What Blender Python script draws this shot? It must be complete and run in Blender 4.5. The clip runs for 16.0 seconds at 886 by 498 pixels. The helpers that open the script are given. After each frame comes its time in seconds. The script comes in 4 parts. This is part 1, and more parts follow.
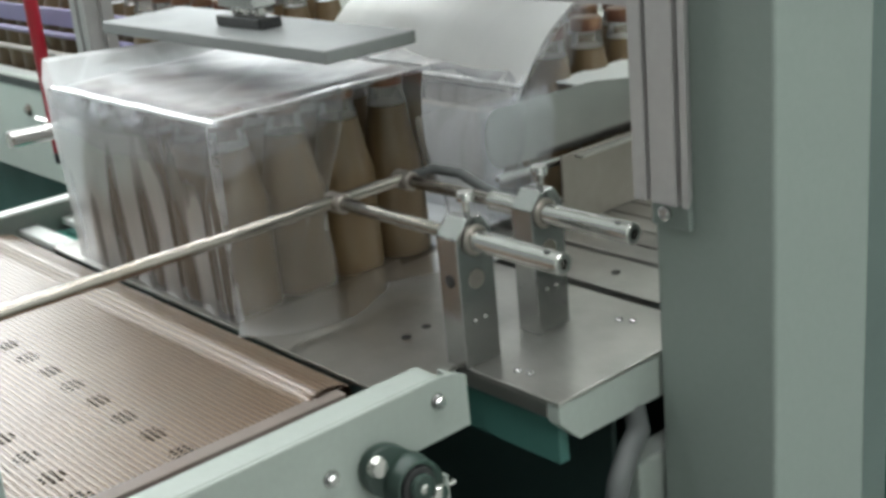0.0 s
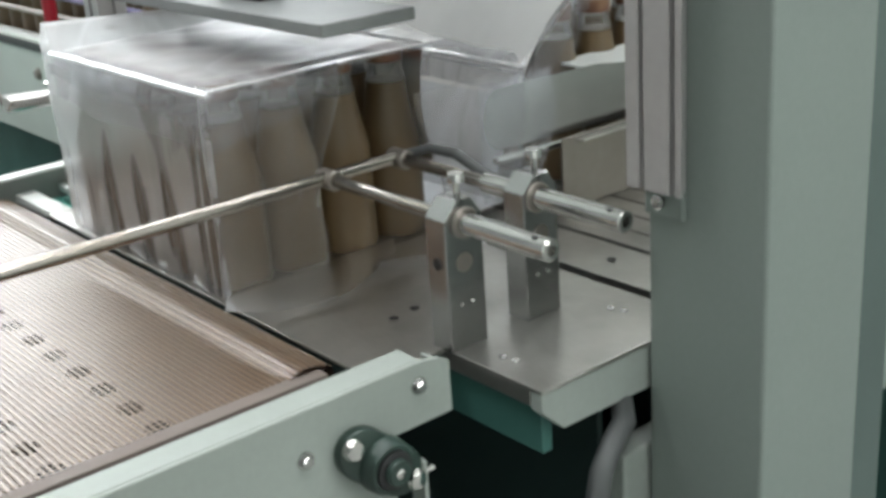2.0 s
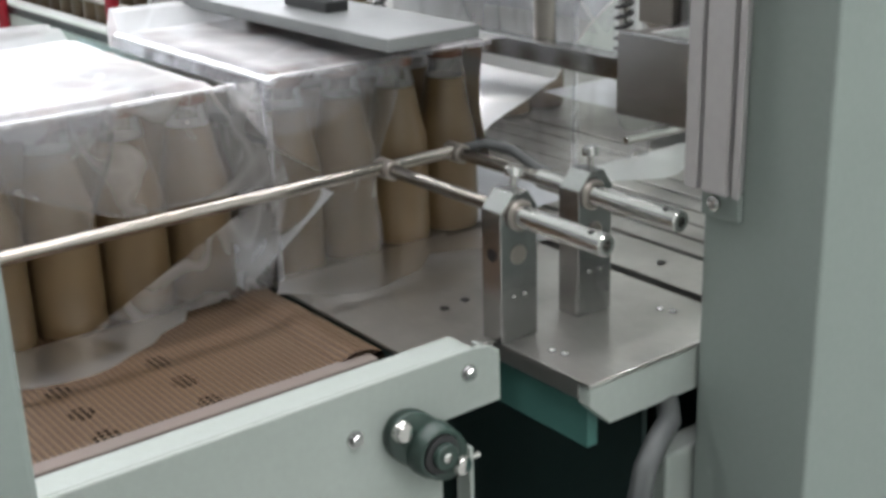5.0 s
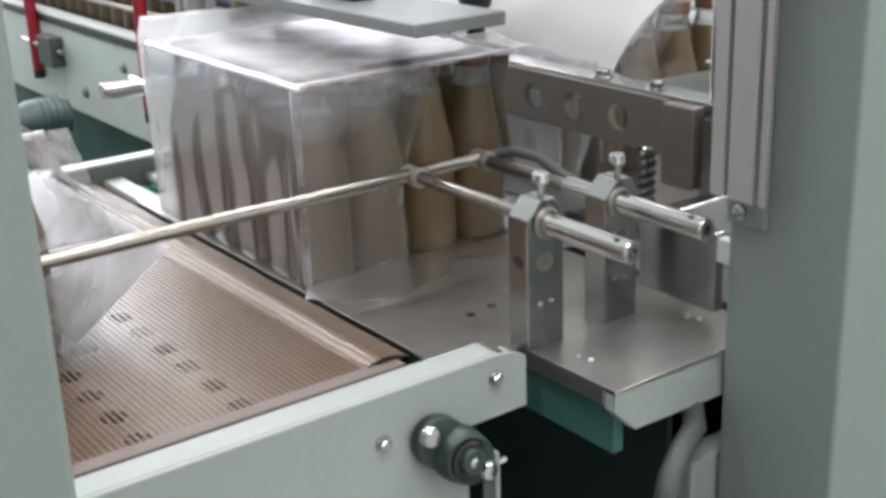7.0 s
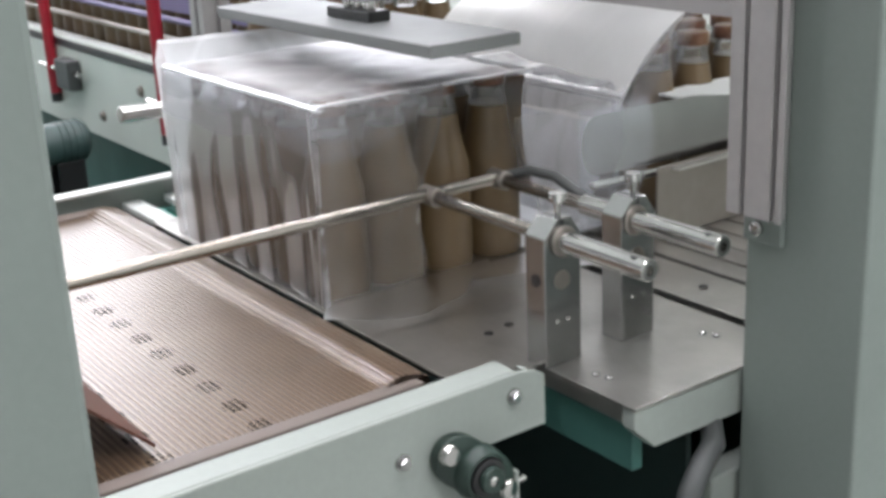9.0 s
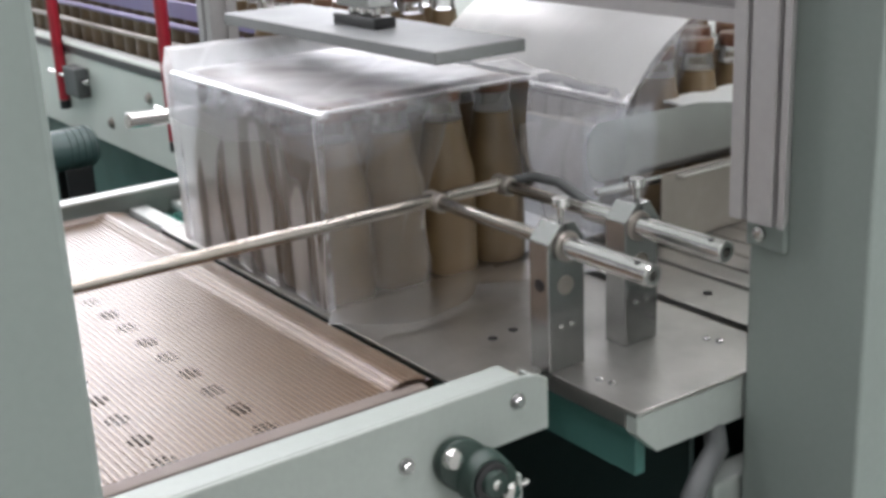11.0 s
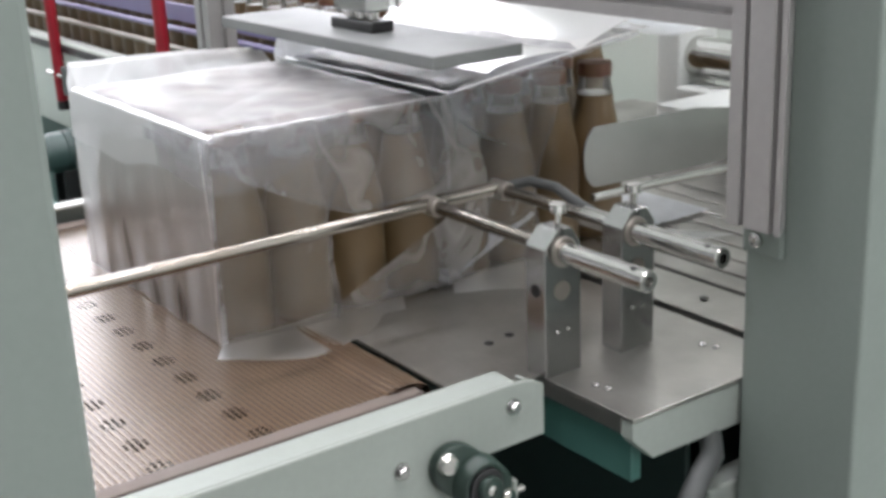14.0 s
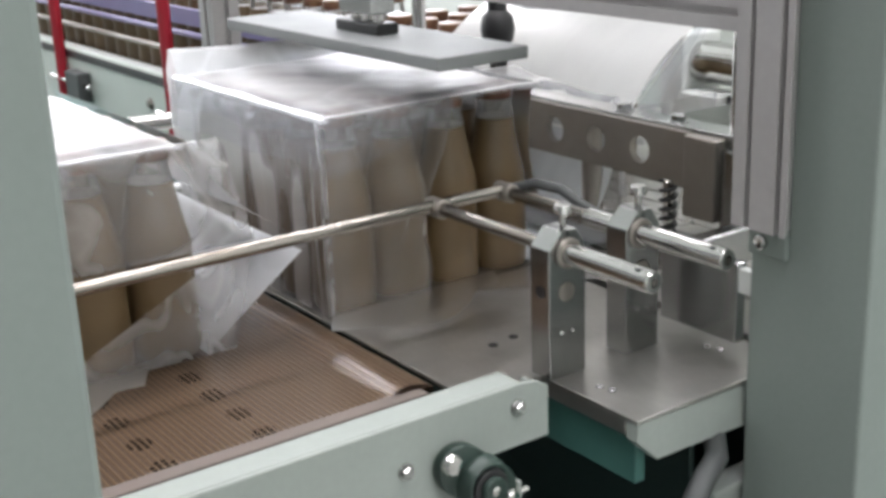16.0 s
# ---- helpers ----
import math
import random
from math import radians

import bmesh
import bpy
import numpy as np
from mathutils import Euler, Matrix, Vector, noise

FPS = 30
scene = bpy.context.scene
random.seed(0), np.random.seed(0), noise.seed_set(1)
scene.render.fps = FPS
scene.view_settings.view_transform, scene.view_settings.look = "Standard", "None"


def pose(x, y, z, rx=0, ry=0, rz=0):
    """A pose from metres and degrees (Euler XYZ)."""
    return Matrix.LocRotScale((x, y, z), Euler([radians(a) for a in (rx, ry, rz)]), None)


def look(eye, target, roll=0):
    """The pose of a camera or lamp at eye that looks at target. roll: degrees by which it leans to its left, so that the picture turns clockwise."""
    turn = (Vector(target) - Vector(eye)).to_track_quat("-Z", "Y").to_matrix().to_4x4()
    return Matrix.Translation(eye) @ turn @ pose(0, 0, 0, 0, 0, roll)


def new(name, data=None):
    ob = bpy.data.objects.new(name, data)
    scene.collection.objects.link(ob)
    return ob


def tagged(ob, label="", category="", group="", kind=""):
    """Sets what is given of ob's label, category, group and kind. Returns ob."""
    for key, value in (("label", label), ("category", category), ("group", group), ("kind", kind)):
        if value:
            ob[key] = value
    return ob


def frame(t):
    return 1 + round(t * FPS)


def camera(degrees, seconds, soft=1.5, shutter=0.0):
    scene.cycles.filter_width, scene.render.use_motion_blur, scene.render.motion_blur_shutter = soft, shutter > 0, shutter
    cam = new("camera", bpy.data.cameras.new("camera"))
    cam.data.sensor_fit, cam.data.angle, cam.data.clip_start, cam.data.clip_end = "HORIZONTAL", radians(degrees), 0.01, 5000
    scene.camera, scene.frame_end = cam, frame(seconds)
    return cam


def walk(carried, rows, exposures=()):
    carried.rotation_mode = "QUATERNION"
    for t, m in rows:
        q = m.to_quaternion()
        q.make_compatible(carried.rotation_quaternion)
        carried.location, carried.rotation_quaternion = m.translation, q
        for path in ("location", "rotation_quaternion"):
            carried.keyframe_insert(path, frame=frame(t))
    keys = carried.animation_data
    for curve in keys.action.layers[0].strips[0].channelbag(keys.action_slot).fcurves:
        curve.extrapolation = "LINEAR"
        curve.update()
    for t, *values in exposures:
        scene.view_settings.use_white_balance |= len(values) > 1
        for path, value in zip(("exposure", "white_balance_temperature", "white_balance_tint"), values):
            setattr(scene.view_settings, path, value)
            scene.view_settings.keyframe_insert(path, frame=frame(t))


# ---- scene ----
cam = camera(39.2, 16.0, soft=3.6)
PATH = [
    (0, (0.98, -0.558, 0.451), (-0.468, 0.648, -0.218), -5.6),
    (0.5, (0.987, -0.529, 0.453), (-0.475, 0.653, -0.23), -6.6),
    (1, (0.981, -0.524, 0.453), (-0.471, 0.661, -0.243), -5.7),
    (1.5, (0.98, -0.528, 0.447), (-0.477, 0.651, -0.252), -4.7),
    (2, (0.982, -0.527, 0.447), (-0.477, 0.646, -0.255), -4.0),
    (2.5, (0.982, -0.532, 0.446), (-0.483, 0.632, -0.26), -3.4),
    (3, (0.979, -0.533, 0.446), (-0.485, 0.629, -0.266), -2.6),
    (5.5, (0.987, -0.559, 0.434), (-0.519, 0.569, -0.242), -1.6),
    (6, (0.986, -0.564, 0.436), (-0.521, 0.563, -0.241), -1.3),
    (6.5, (0.987, -0.562, 0.438), (-0.527, 0.559, -0.234), -1.7),
    (7, (0.991, -0.56, 0.44), (-0.533, 0.547, -0.232), -2.0),
    (7.5, (0.99, -0.562, 0.438), (-0.538, 0.542, -0.23), -1.8),
    (8, (0.991, -0.561, 0.439), (-0.542, 0.538, -0.226), -1.9),
    (8.5, (0.993, -0.566, 0.439), (-0.546, 0.53, -0.218), -2.1),
    (9, (0.994, -0.565, 0.442), (-0.552, 0.53, -0.2), -2.7),
    (11.5, (1.001, -0.566, 0.44), (-0.557, 0.521, -0.188), -2.6),
    (12, (0.999, -0.563, 0.445), (-0.556, 0.522, -0.19), -2.6),
    (12.5, (1.002, -0.565, 0.443), (-0.556, 0.522, -0.184), -2.5),
    (13, (1.001, -0.563, 0.442), (-0.556, 0.526, -0.185), -2.5),
    (13.5, (0.999, -0.564, 0.443), (-0.555, 0.528, -0.185), -2.4),
    (14, (1.0, -0.564, 0.443), (-0.555, 0.527, -0.183), -2.4),
    (14.5, (1.003, -0.564, 0.441), (-0.559, 0.519, -0.181), -2.4),
    (15, (1.0, -0.566, 0.442), (-0.558, 0.521, -0.184), -2.2),
    (15.5, (1.001, -0.564, 0.444), (-0.557, 0.521, -0.184), -2.4),
    (16, (1.0, -0.567, 0.438), (-0.56, 0.524, -0.177), -2.2),
]
walk(cam, [(t, look(eye, target, roll)) for t, eye, target, roll in PATH],
     exposures=[(0.0, -0.02, 6420, 3), (3.0, 0.02, 6420, 7), (5.5, 0.21, 6400, 11), (9.0, 0.13, 6380, 13), (12.0, 0.10, 6440, 14), (16.0, 0.17, 6460, 12)])

# ---- world and light ----
world = bpy.data.worlds.new("hall_air")
scene.world = world
world.use_nodes = True
wbg = world.node_tree.nodes["Background"]
wbg.inputs[0].default_value = (0.86, 0.90, 1.0, 1)
wbg.inputs[1].default_value = 0.10


def lamp(name, size_x, size_y, watts, m, colour=(1, 0.975, 1.0)):
    data = bpy.data.lights.new(name, "AREA")
    data.shape, data.size, data.size_y, data.energy, data.color = "RECTANGLE", size_x, size_y, watts, colour
    ob = new(name, data)
    ob.matrix_world = m
    return ob


CEIL = 4.2
# unseen lamps; the first is added for the belt nose, the last for the post
for i, (lx, ly) in enumerate([(-4.8, 0.75), (-3.6, 3.2), (-1.0, -1.6), (-1.0, 1.2), (-1.0, 3.6), (1.8, -1.4), (1.8, 1.6), (3.6, 0.2)]):
    lamp("unseen_tube_lamp", 0.3, 2.2, 63, pose(lx, ly, CEIL - 0.14))


# ---- materials ----
def mat(name, base, rough=0.5, metal=0.0, grain=None, depth=0.0, scale=40.0, wear=0.0, wear_scale=4.0, dark=None, stretch=(1, 1, 1), coat=0.0, random_tint=0.0):
    """Paint, plastic or metal: fine grain, broad wear and relief at real size."""
    m = bpy.data.materials.new(name)
    m.use_nodes = True
    nt = m.node_tree
    n, l = nt.nodes, nt.links
    b = n["Principled BSDF"]
    b.inputs["Metallic"].default_value = metal
    b.inputs["Coat Weight"].default_value = coat
    co = n.new("ShaderNodeTexCoord")
    mp = n.new("ShaderNodeMapping")
    mp.inputs["Scale"].default_value = stretch
    l.new(co.outputs["Object"], mp.inputs[0])
    fine = n.new("ShaderNodeTexNoise")
    fine.inputs["Scale"].default_value = scale
    fine.inputs["Detail"].default_value = 5
    l.new(mp.outputs[0], fine.inputs["Vector"])
    broad = n.new("ShaderNodeTexNoise")
    broad.inputs["Scale"].default_value = wear_scale
    broad.inputs["Detail"].default_value = 6
    l.new(co.outputs["Object"], broad.inputs["Vector"])
    ramp = n.new("ShaderNodeValToRGB")
    ramp.color_ramp.elements[0].position, ramp.color_ramp.elements[1].position = 0.35, 0.7
    l.new(broad.outputs["Fac"], ramp.inputs[0])
    d = dark or tuple(c * 0.6 for c in base)
    g = grain or tuple(c * 0.85 for c in base)
    m1 = n.new("ShaderNodeMix")
    m1.data_type = "RGBA"
    m1.inputs["A"].default_value, m1.inputs["B"].default_value = (*base, 1), (*g, 1)
    l.new(fine.outputs["Fac"], m1.inputs["Factor"])
    m2 = n.new("ShaderNodeMix")
    m2.data_type = "RGBA"
    k = n.new("ShaderNodeMath")
    k.operation = "MULTIPLY"
    k.inputs[1].default_value = wear
    l.new(ramp.outputs[0], k.inputs[0])
    l.new(k.outputs[0], m2.inputs["Factor"])
    l.new(m1.outputs["Result"], m2.inputs["A"])
    m2.inputs["B"].default_value = (*d, 1)
    out = m2.outputs["Result"]
    if random_tint:
        info = n.new("ShaderNodeObjectInfo")
        hsv = n.new("ShaderNodeHueSaturation")
        mr = n.new("ShaderNodeMapRange")
        mr.inputs["To Min"].default_value, mr.inputs["To Max"].default_value = 1 - random_tint, 1 + random_tint
        l.new(info.outputs["Random"], mr.inputs["Value"])
        l.new(mr.outputs[0], hsv.inputs["Value"])
        l.new(out, hsv.inputs["Color"])
        out = hsv.outputs[0]
    l.new(out, b.inputs["Base Color"])
    r = n.new("ShaderNodeMapRange")
    r.inputs["To Min"].default_value, r.inputs["To Max"].default_value = max(0.02, rough - 0.1), min(1, rough + 0.12)
    l.new(broad.outputs["Fac"], r.inputs["Value"])
    l.new(r.outputs[0], b.inputs["Roughness"])
    if depth:
        bump = n.new("ShaderNodeBump")
        bump.inputs["Strength"].default_value = 0.6
        bump.inputs["Distance"].default_value = depth
        l.new(fine.outputs["Fac"], bump.inputs["Height"])
        l.new(bump.outputs[0], b.inputs["Normal"])
    return m


def film_material(name, cover, milk, streak, relief, ior=1.28, crease_line=0.3, shine=1.0, back=0.5, rough=0.28):
    """Clear polythene film: see-through, milky where it creases, glossy."""
    m = bpy.data.materials.new(name)
    m.use_nodes = True
    nt = m.node_tree
    n, l = nt.nodes, nt.links
    n.remove(n["Principled BSDF"])
    co = n.new("ShaderNodeTexCoord")
    mp = n.new("ShaderNodeMapping")
    mp.inputs["Scale"].default_value = streak
    l.new(co.outputs["Object"], mp.inputs[0])
    crease = n.new("ShaderNodeTexNoise")
    crease.inputs["Scale"].default_value, crease.inputs["Detail"].default_value = 9, 4
    crease.inputs["Distortion"].default_value = 0.6
    l.new(mp.outputs[0], crease.inputs["Vector"])
    broad = n.new("ShaderNodeTexNoise")
    broad.inputs["Scale"].default_value = 7
    l.new(co.outputs["Object"], broad.inputs["Vector"])
    mr = n.new("ShaderNodeMapRange")
    mr.inputs["From Min"].default_value, mr.inputs["From Max"].default_value = 0.3, 0.75
    mr.inputs["To Min"].default_value, mr.inputs["To Max"].default_value = cover[0], cover[1]
    l.new(crease.outputs["Fac"], mr.inputs["Value"])
    add = n.new("ShaderNodeMath")
    add.operation = "MULTIPLY_ADD"
    l.new(broad.outputs["Fac"], add.inputs[0])
    add.inputs[1].default_value = 0.12
    l.new(mr.outputs[0], add.inputs[2])
    lines = n.new("ShaderNodeTexNoise")
    lines.inputs["Scale"].default_value, lines.inputs["Detail"].default_value, lines.inputs["Distortion"].default_value = 5, 2, 0.9
    l.new(mp.outputs[0], lines.inputs["Vector"])
    ridge = n.new("ShaderNodeValToRGB")
    for pos, val in ((0.0, 0), (0.45, 0), (0.5, 1), (0.55, 0), (1.0, 0)):
        e = ridge.color_ramp.elements.new(pos) if pos not in (0.0, 1.0) else ridge.color_ramp.elements[0 if pos == 0.0 else -1]
        e.color = (val, val, val, 1)
    l.new(lines.outputs["Fac"], ridge.inputs[0])
    crisp = n.new("ShaderNodeMath")
    crisp.operation = "MULTIPLY_ADD"
    l.new(ridge.outputs[0], crisp.inputs[0])
    crisp.inputs[1].default_value = crease_line
    l.new(add.outputs[0], crisp.inputs[2])
    crisp.use_clamp = True
    bump = n.new("ShaderNodeBump")
    bump.inputs["Strength"].default_value, bump.inputs["Distance"].default_value = 0.8, relief
    l.new(crease.outputs["Fac"], bump.inputs["Height"])
    clear = n.new("ShaderNodeBsdfTransparent")
    clear.inputs[0].default_value = (0.97, 0.98, 1, 1)
    diff = n.new("ShaderNodeBsdfDiffuse")
    diff.inputs[0].default_value = (*milk, 1)
    trans = n.new("ShaderNodeBsdfTranslucent")
    trans.inputs[0].default_value = (*milk, 1)
    body = n.new("ShaderNodeMixShader")
    body.inputs[0].default_value = back
    l.new(diff.outputs[0], body.inputs[1])
    l.new(trans.outputs[0], body.inputs[2])
    sheet = n.new("ShaderNodeMixShader")
    l.new(crisp.outputs[0], sheet.inputs[0])
    l.new(clear.outputs[0], sheet.inputs[1])
    l.new(body.outputs[0], sheet.inputs[2])
    gloss = n.new("ShaderNodeBsdfGlossy")
    gloss.inputs["Roughness"].default_value = rough
    l.new(bump.outputs[0], gloss.inputs["Normal"])
    fr = n.new("ShaderNodeFresnel")
    fr.inputs[0].default_value = ior
    l.new(bump.outputs[0], fr.inputs["Normal"])
    dull = n.new("ShaderNodeMath")
    dull.operation = "MULTIPLY"
    l.new(fr.outputs[0], dull.inputs[0])
    dull.inputs[1].default_value = shine
    top = n.new("ShaderNodeMixShader")
    l.new(dull.outputs[0], top.inputs[0])
    l.new(sheet.outputs[0], top.inputs[1])
    l.new(gloss.outputs[0], top.inputs[2])
    l.new(top.outputs[0], n["Material Output"].inputs["Surface"])
    return m


def glow(name, colour, strength):
    m = bpy.data.materials.new(name)
    m.use_nodes = True
    n, l = m.node_tree.nodes, m.node_tree.links
    n.remove(n["Principled BSDF"])
    e = n.new("ShaderNodeEmission")
    e.inputs[0].default_value, e.inputs[1].default_value = (*colour, 1), strength
    l.new(e.outputs[0], n["Material Output"].inputs["Surface"])
    return m


PAINT = mat("pale_green_paint", (0.325, 0.358, 0.33), 0.42, grain=(0.285, 0.315, 0.288), depth=0.0003, scale=160, wear=0.35, wear_scale=5)
INFEED = mat("light_green_paint", (0.64, 0.69, 0.64), 0.45, grain=(0.58, 0.63, 0.58), depth=0.0003, scale=160, wear=0.3, wear_scale=4)
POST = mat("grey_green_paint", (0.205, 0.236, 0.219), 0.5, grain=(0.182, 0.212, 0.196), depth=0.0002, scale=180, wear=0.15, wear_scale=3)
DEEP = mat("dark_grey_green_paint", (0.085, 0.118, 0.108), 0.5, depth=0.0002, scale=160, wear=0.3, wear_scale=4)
TEAL = mat("teal_paint", (0.055, 0.155, 0.135), 0.5, depth=0.0003, scale=120, wear=0.5, wear_scale=8)
# near-black colour stands for the deep shade under table and belt
UNDER_SHADE = mat("under_shade_fill", (0.012, 0.03, 0.028), 0.6, wear=0.3)
# dark blotches mix worn mottling with uneven reflections put into the colour
STEEL = mat("stainless_sheet", (0.66, 0.645, 0.61), 0.32, 0.92, grain=(0.50, 0.49, 0.46), depth=0.0002, scale=60, wear=0.95, wear_scale=6, dark=(0.22, 0.212, 0.195), stretch=(1, 8, 1))
ALU = mat("machined_aluminium", (0.44, 0.44, 0.435), 0.2, 1.0, depth=0.0001, scale=150, wear=0.35, wear_scale=14, stretch=(1, 1, 6))
CHROME = mat("polished_steel_rod", (0.62, 0.61, 0.59), 0.12, 1.0, wear=0.3, wear_scale=20)
ROD = mat("worn_steel_rod", (0.37, 0.345, 0.315), 0.2, 1.0, wear=0.5, wear_scale=16, dark=(0.30, 0.25, 0.2))
JAW = mat("dark_steel_bar", (0.34, 0.31, 0.28), 0.4, 0.8, depth=0.0002, scale=90, wear=0.5, wear_scale=9)
BLACK = mat("black_plastic", (0.015, 0.015, 0.016), 0.4, wear=0.2)
CASTING = mat("green_cast_iron", (0.02, 0.045, 0.035), 0.42, depth=0.0006, scale=220, wear=0.5, dark=(0.03, 0.03, 0.03))
RED = mat("red_plastic", (0.33, 0.012, 0.025), 0.35, wear=0.3)
WHITE = mat("white_enamel", (0.74, 0.76, 0.74), 0.4, depth=0.0002, scale=150, wear=0.2)
EXTRUSION = mat("anodised_extrusion", (0.42, 0.405, 0.40), 0.4, 0.35, depth=0.0001, scale=120, wear=0.3, wear_scale=9)
PLATE = mat("grey_anodised_plate", (0.25, 0.26, 0.26), 0.5, 0.1, depth=0.0001, scale=120, wear=0.35, wear_scale=9)
BELT = mat("brown_belt_bed", (0.062, 0.034, 0.018), 0.55, depth=0.0003, scale=160, wear=0.6, wear_scale=9, dark=(0.075, 0.042, 0.026))
WIRE = mat("coated_belt_strand", (0.225, 0.142, 0.083), 0.36, depth=0.0001, scale=200, wear=0.5, wear_scale=9, dark=(0.15, 0.10, 0.064), coat=1.0, metal=0.3)
WIRE.node_tree.nodes["Principled BSDF"].inputs["Coat Roughness"].default_value = 0.26
WIRE.node_tree.nodes["Principled BSDF"].inputs["Coat IOR"].default_value = 1.75
HEM = mat("belt_hem", (0.18, 0.15, 0.132), 0.6, wear=0.5, wear_scale=18, dark=(0.19, 0.145, 0.125))
SPLICE = mat("belt_splice", (0.10, 0.035, 0.02), 0.5, depth=0.0004, scale=200, wear=0.4)
DRINK = mat("tan_drink_in_glass", (0.132, 0.087, 0.040), 0.48, wear=0.35, wear_scale=12, grain=(0.100, 0.064, 0.029), coat=0.25, random_tint=0.12)
CAP = mat("red_gold_cap", (0.12, 0.05, 0.034), 0.32, 0.3, wear=0.4, wear_scale=40, dark=(0.25, 0.16, 0.07), random_tint=0.2)
CONCRETE = mat("concrete_floor", (0.33, 0.34, 0.32), 0.5, depth=0.001, scale=30, wear=0.5, wear_scale=1.5)
DIM = mat("dark_reflection_wall", (0.24, 0.25, 0.25), 0.7, depth=0.0006, scale=50, wear=0.4, wear_scale=0.8)
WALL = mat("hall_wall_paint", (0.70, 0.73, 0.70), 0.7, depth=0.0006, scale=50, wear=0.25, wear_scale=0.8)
VOID = mat("slot_shade_black", (0.006, 0.006, 0.006), 0.95)
VOID.node_tree.nodes["Principled BSDF"].inputs["Specular IOR Level"].default_value = 0.05
RUBBER = mat("grey_hose", (0.07, 0.075, 0.075), 0.55, wear=0.3)
PURPLE = mat("violet_rail_plastic", (0.19, 0.16, 0.33), 0.4, wear=0.4)
GLASS = film_material("clear_neck_glass", (0.12, 0.22), (0.74, 0.70, 0.60), (1, 1, 1), 0.0002, 1.5, 0.0)
# milk tone carries the shade: darker film on front and side, lighter on top
FRONT = film_material("film_front_shaded", (0.16, 0.38), (0.40, 0.385, 0.38), (1.8, 1.8, 0.4), 0.0004, 1.11, 0.12, 0.4, 0.5, 0.36)
TOPF = film_material("film_top_lit", (0.05, 0.34), (0.84, 0.84, 0.88), (1.4, 1.4, 1.4), 0.0005, 1.30, 0.08, 1.0, 0.5, 0.42)
SIDE = film_material("film_side_shaded", (0.08, 0.26), (0.52, 0.49, 0.455), (1.6, 1.6, 1), 0.0004, 1.2, 0.10)
CURTAIN = film_material("film_curtain", (0.82, 0.94), (0.95, 0.945, 0.93), (1.5, 1.5, 0.6), 0.0003, 1.10, 0.0, 0.7, 0.62)
FLAP = film_material("film_flap", (0.12, 0.30), (0.72, 0.70, 0.69), (1.4, 2, 1.4), 0.0005, 1.28, 0.16)
TAIL = film_material("film_tail", (0.80, 0.94), (0.93, 0.96, 1.0), (1.2, 2, 1), 0.0006, 1.42, 0.06, 1.0, 0.6)
# whiter film strips imitate the bright highlight along edges and corner
EDGE_GLINT = film_material("film_edge_glint", (0.05, 0.34), (0.90, 0.90, 0.92), (3, 3, 3), 0.0008, 1.20, 0.10)
DRAPE = film_material("film_drape", (0.07, 0.17), (0.74, 0.73, 0.74), (0.8, 0.8, 0.6), 0.0002, 1.08, 0.0, 0.5)
SPREAD = film_material("film_spread", (0.03, 0.20), (0.70, 0.70, 0.70), (2, 2, 2), 0.0006, 1.22, 0.10)
EAR = film_material("film_far_bulge", (0.40, 0.66), (0.92, 0.93, 0.94), (1.2, 1.2, 0.7), 0.0005, 1.25, 0.08, 1.0, 0.6)
VEIL = film_material("film_veil", (0.06, 0.26), (0.86, 0.90, 0.96), (1.2, 1.2, 0.8), 0.0003, 1.1, 0.0, 1.0, 0.6)
HAZE = film_material("film_haze", (0.50, 0.78), (0.92, 0.95, 0.98), (1.2, 1.2, 0.5), 0.0003, 1.14, 0.0, 1.0, 0.62)
MOTOR = mat("grey_teal_paint", (0.055, 0.095, 0.09), 0.4, wear=0.4, wear_scale=9)
MINT = mat("bright_teal_paint", (0.10, 0.36, 0.29), 0.45, depth=0.0003, scale=120, wear=0.4, wear_scale=8)
DAY = glow("daylight_pane", (0.95, 0.96, 1.0), 7.5)
TUBE = glow("tube_light", (1.0, 0.97, 0.92), 6.0)


# ---- mesh helpers ----
def smooth_mesh(bm, name, material, smooth=False):
    me = bpy.data.meshes.new(name)
    bm.normal_update()
    bm.to_mesh(me)
    bm.free()
    me.materials.append(material)
    if smooth:
        for p in me.polygons:
            p.use_smooth = True
        me.set_sharp_from_angle(angle=radians(40))
    return me


def part(name, bm, material, parent=None, label="", smooth=False):
    """Links a bmesh as one mesh object under a thing or a part."""
    ob = new(name, smooth_mesh(bm, name, material, smooth))
    if parent:
        ob.parent = parent
    if label:
        ob["label"] = label
    return ob


def thing(name, label, category, group="", kind="", m=None):
    ob = tagged(new(name), label, category, group, kind)
    ob.empty_display_size = 0.05
    if m is not None:
        ob.matrix_basis = m
    return ob


def box(x0, x1, y0, y1, z0, z1, bevel=0.0015, bm=None):
    b = bmesh.new()
    bmesh.ops.create_cube(b, size=1)
    for v in b.verts:
        v.co = Vector(((x0 + x1) / 2 + v.co.x * (x1 - x0), (y0 + y1) / 2 + v.co.y * (y1 - y0), (z0 + z1) / 2 + v.co.z * (z1 - z0)))
    if bevel:
        bmesh.ops.bevel(b, geom=b.edges[:], offset=bevel, segments=2, affect="EDGES", profile=0.5)
    return merge(b, bm)


def merge(b, bm):
    if bm is None:
        return b
    me = bpy.data.meshes.new("join")
    b.to_mesh(me)
    b.free()
    bm.from_mesh(me)
    bpy.data.meshes.remove(me)
    return bm


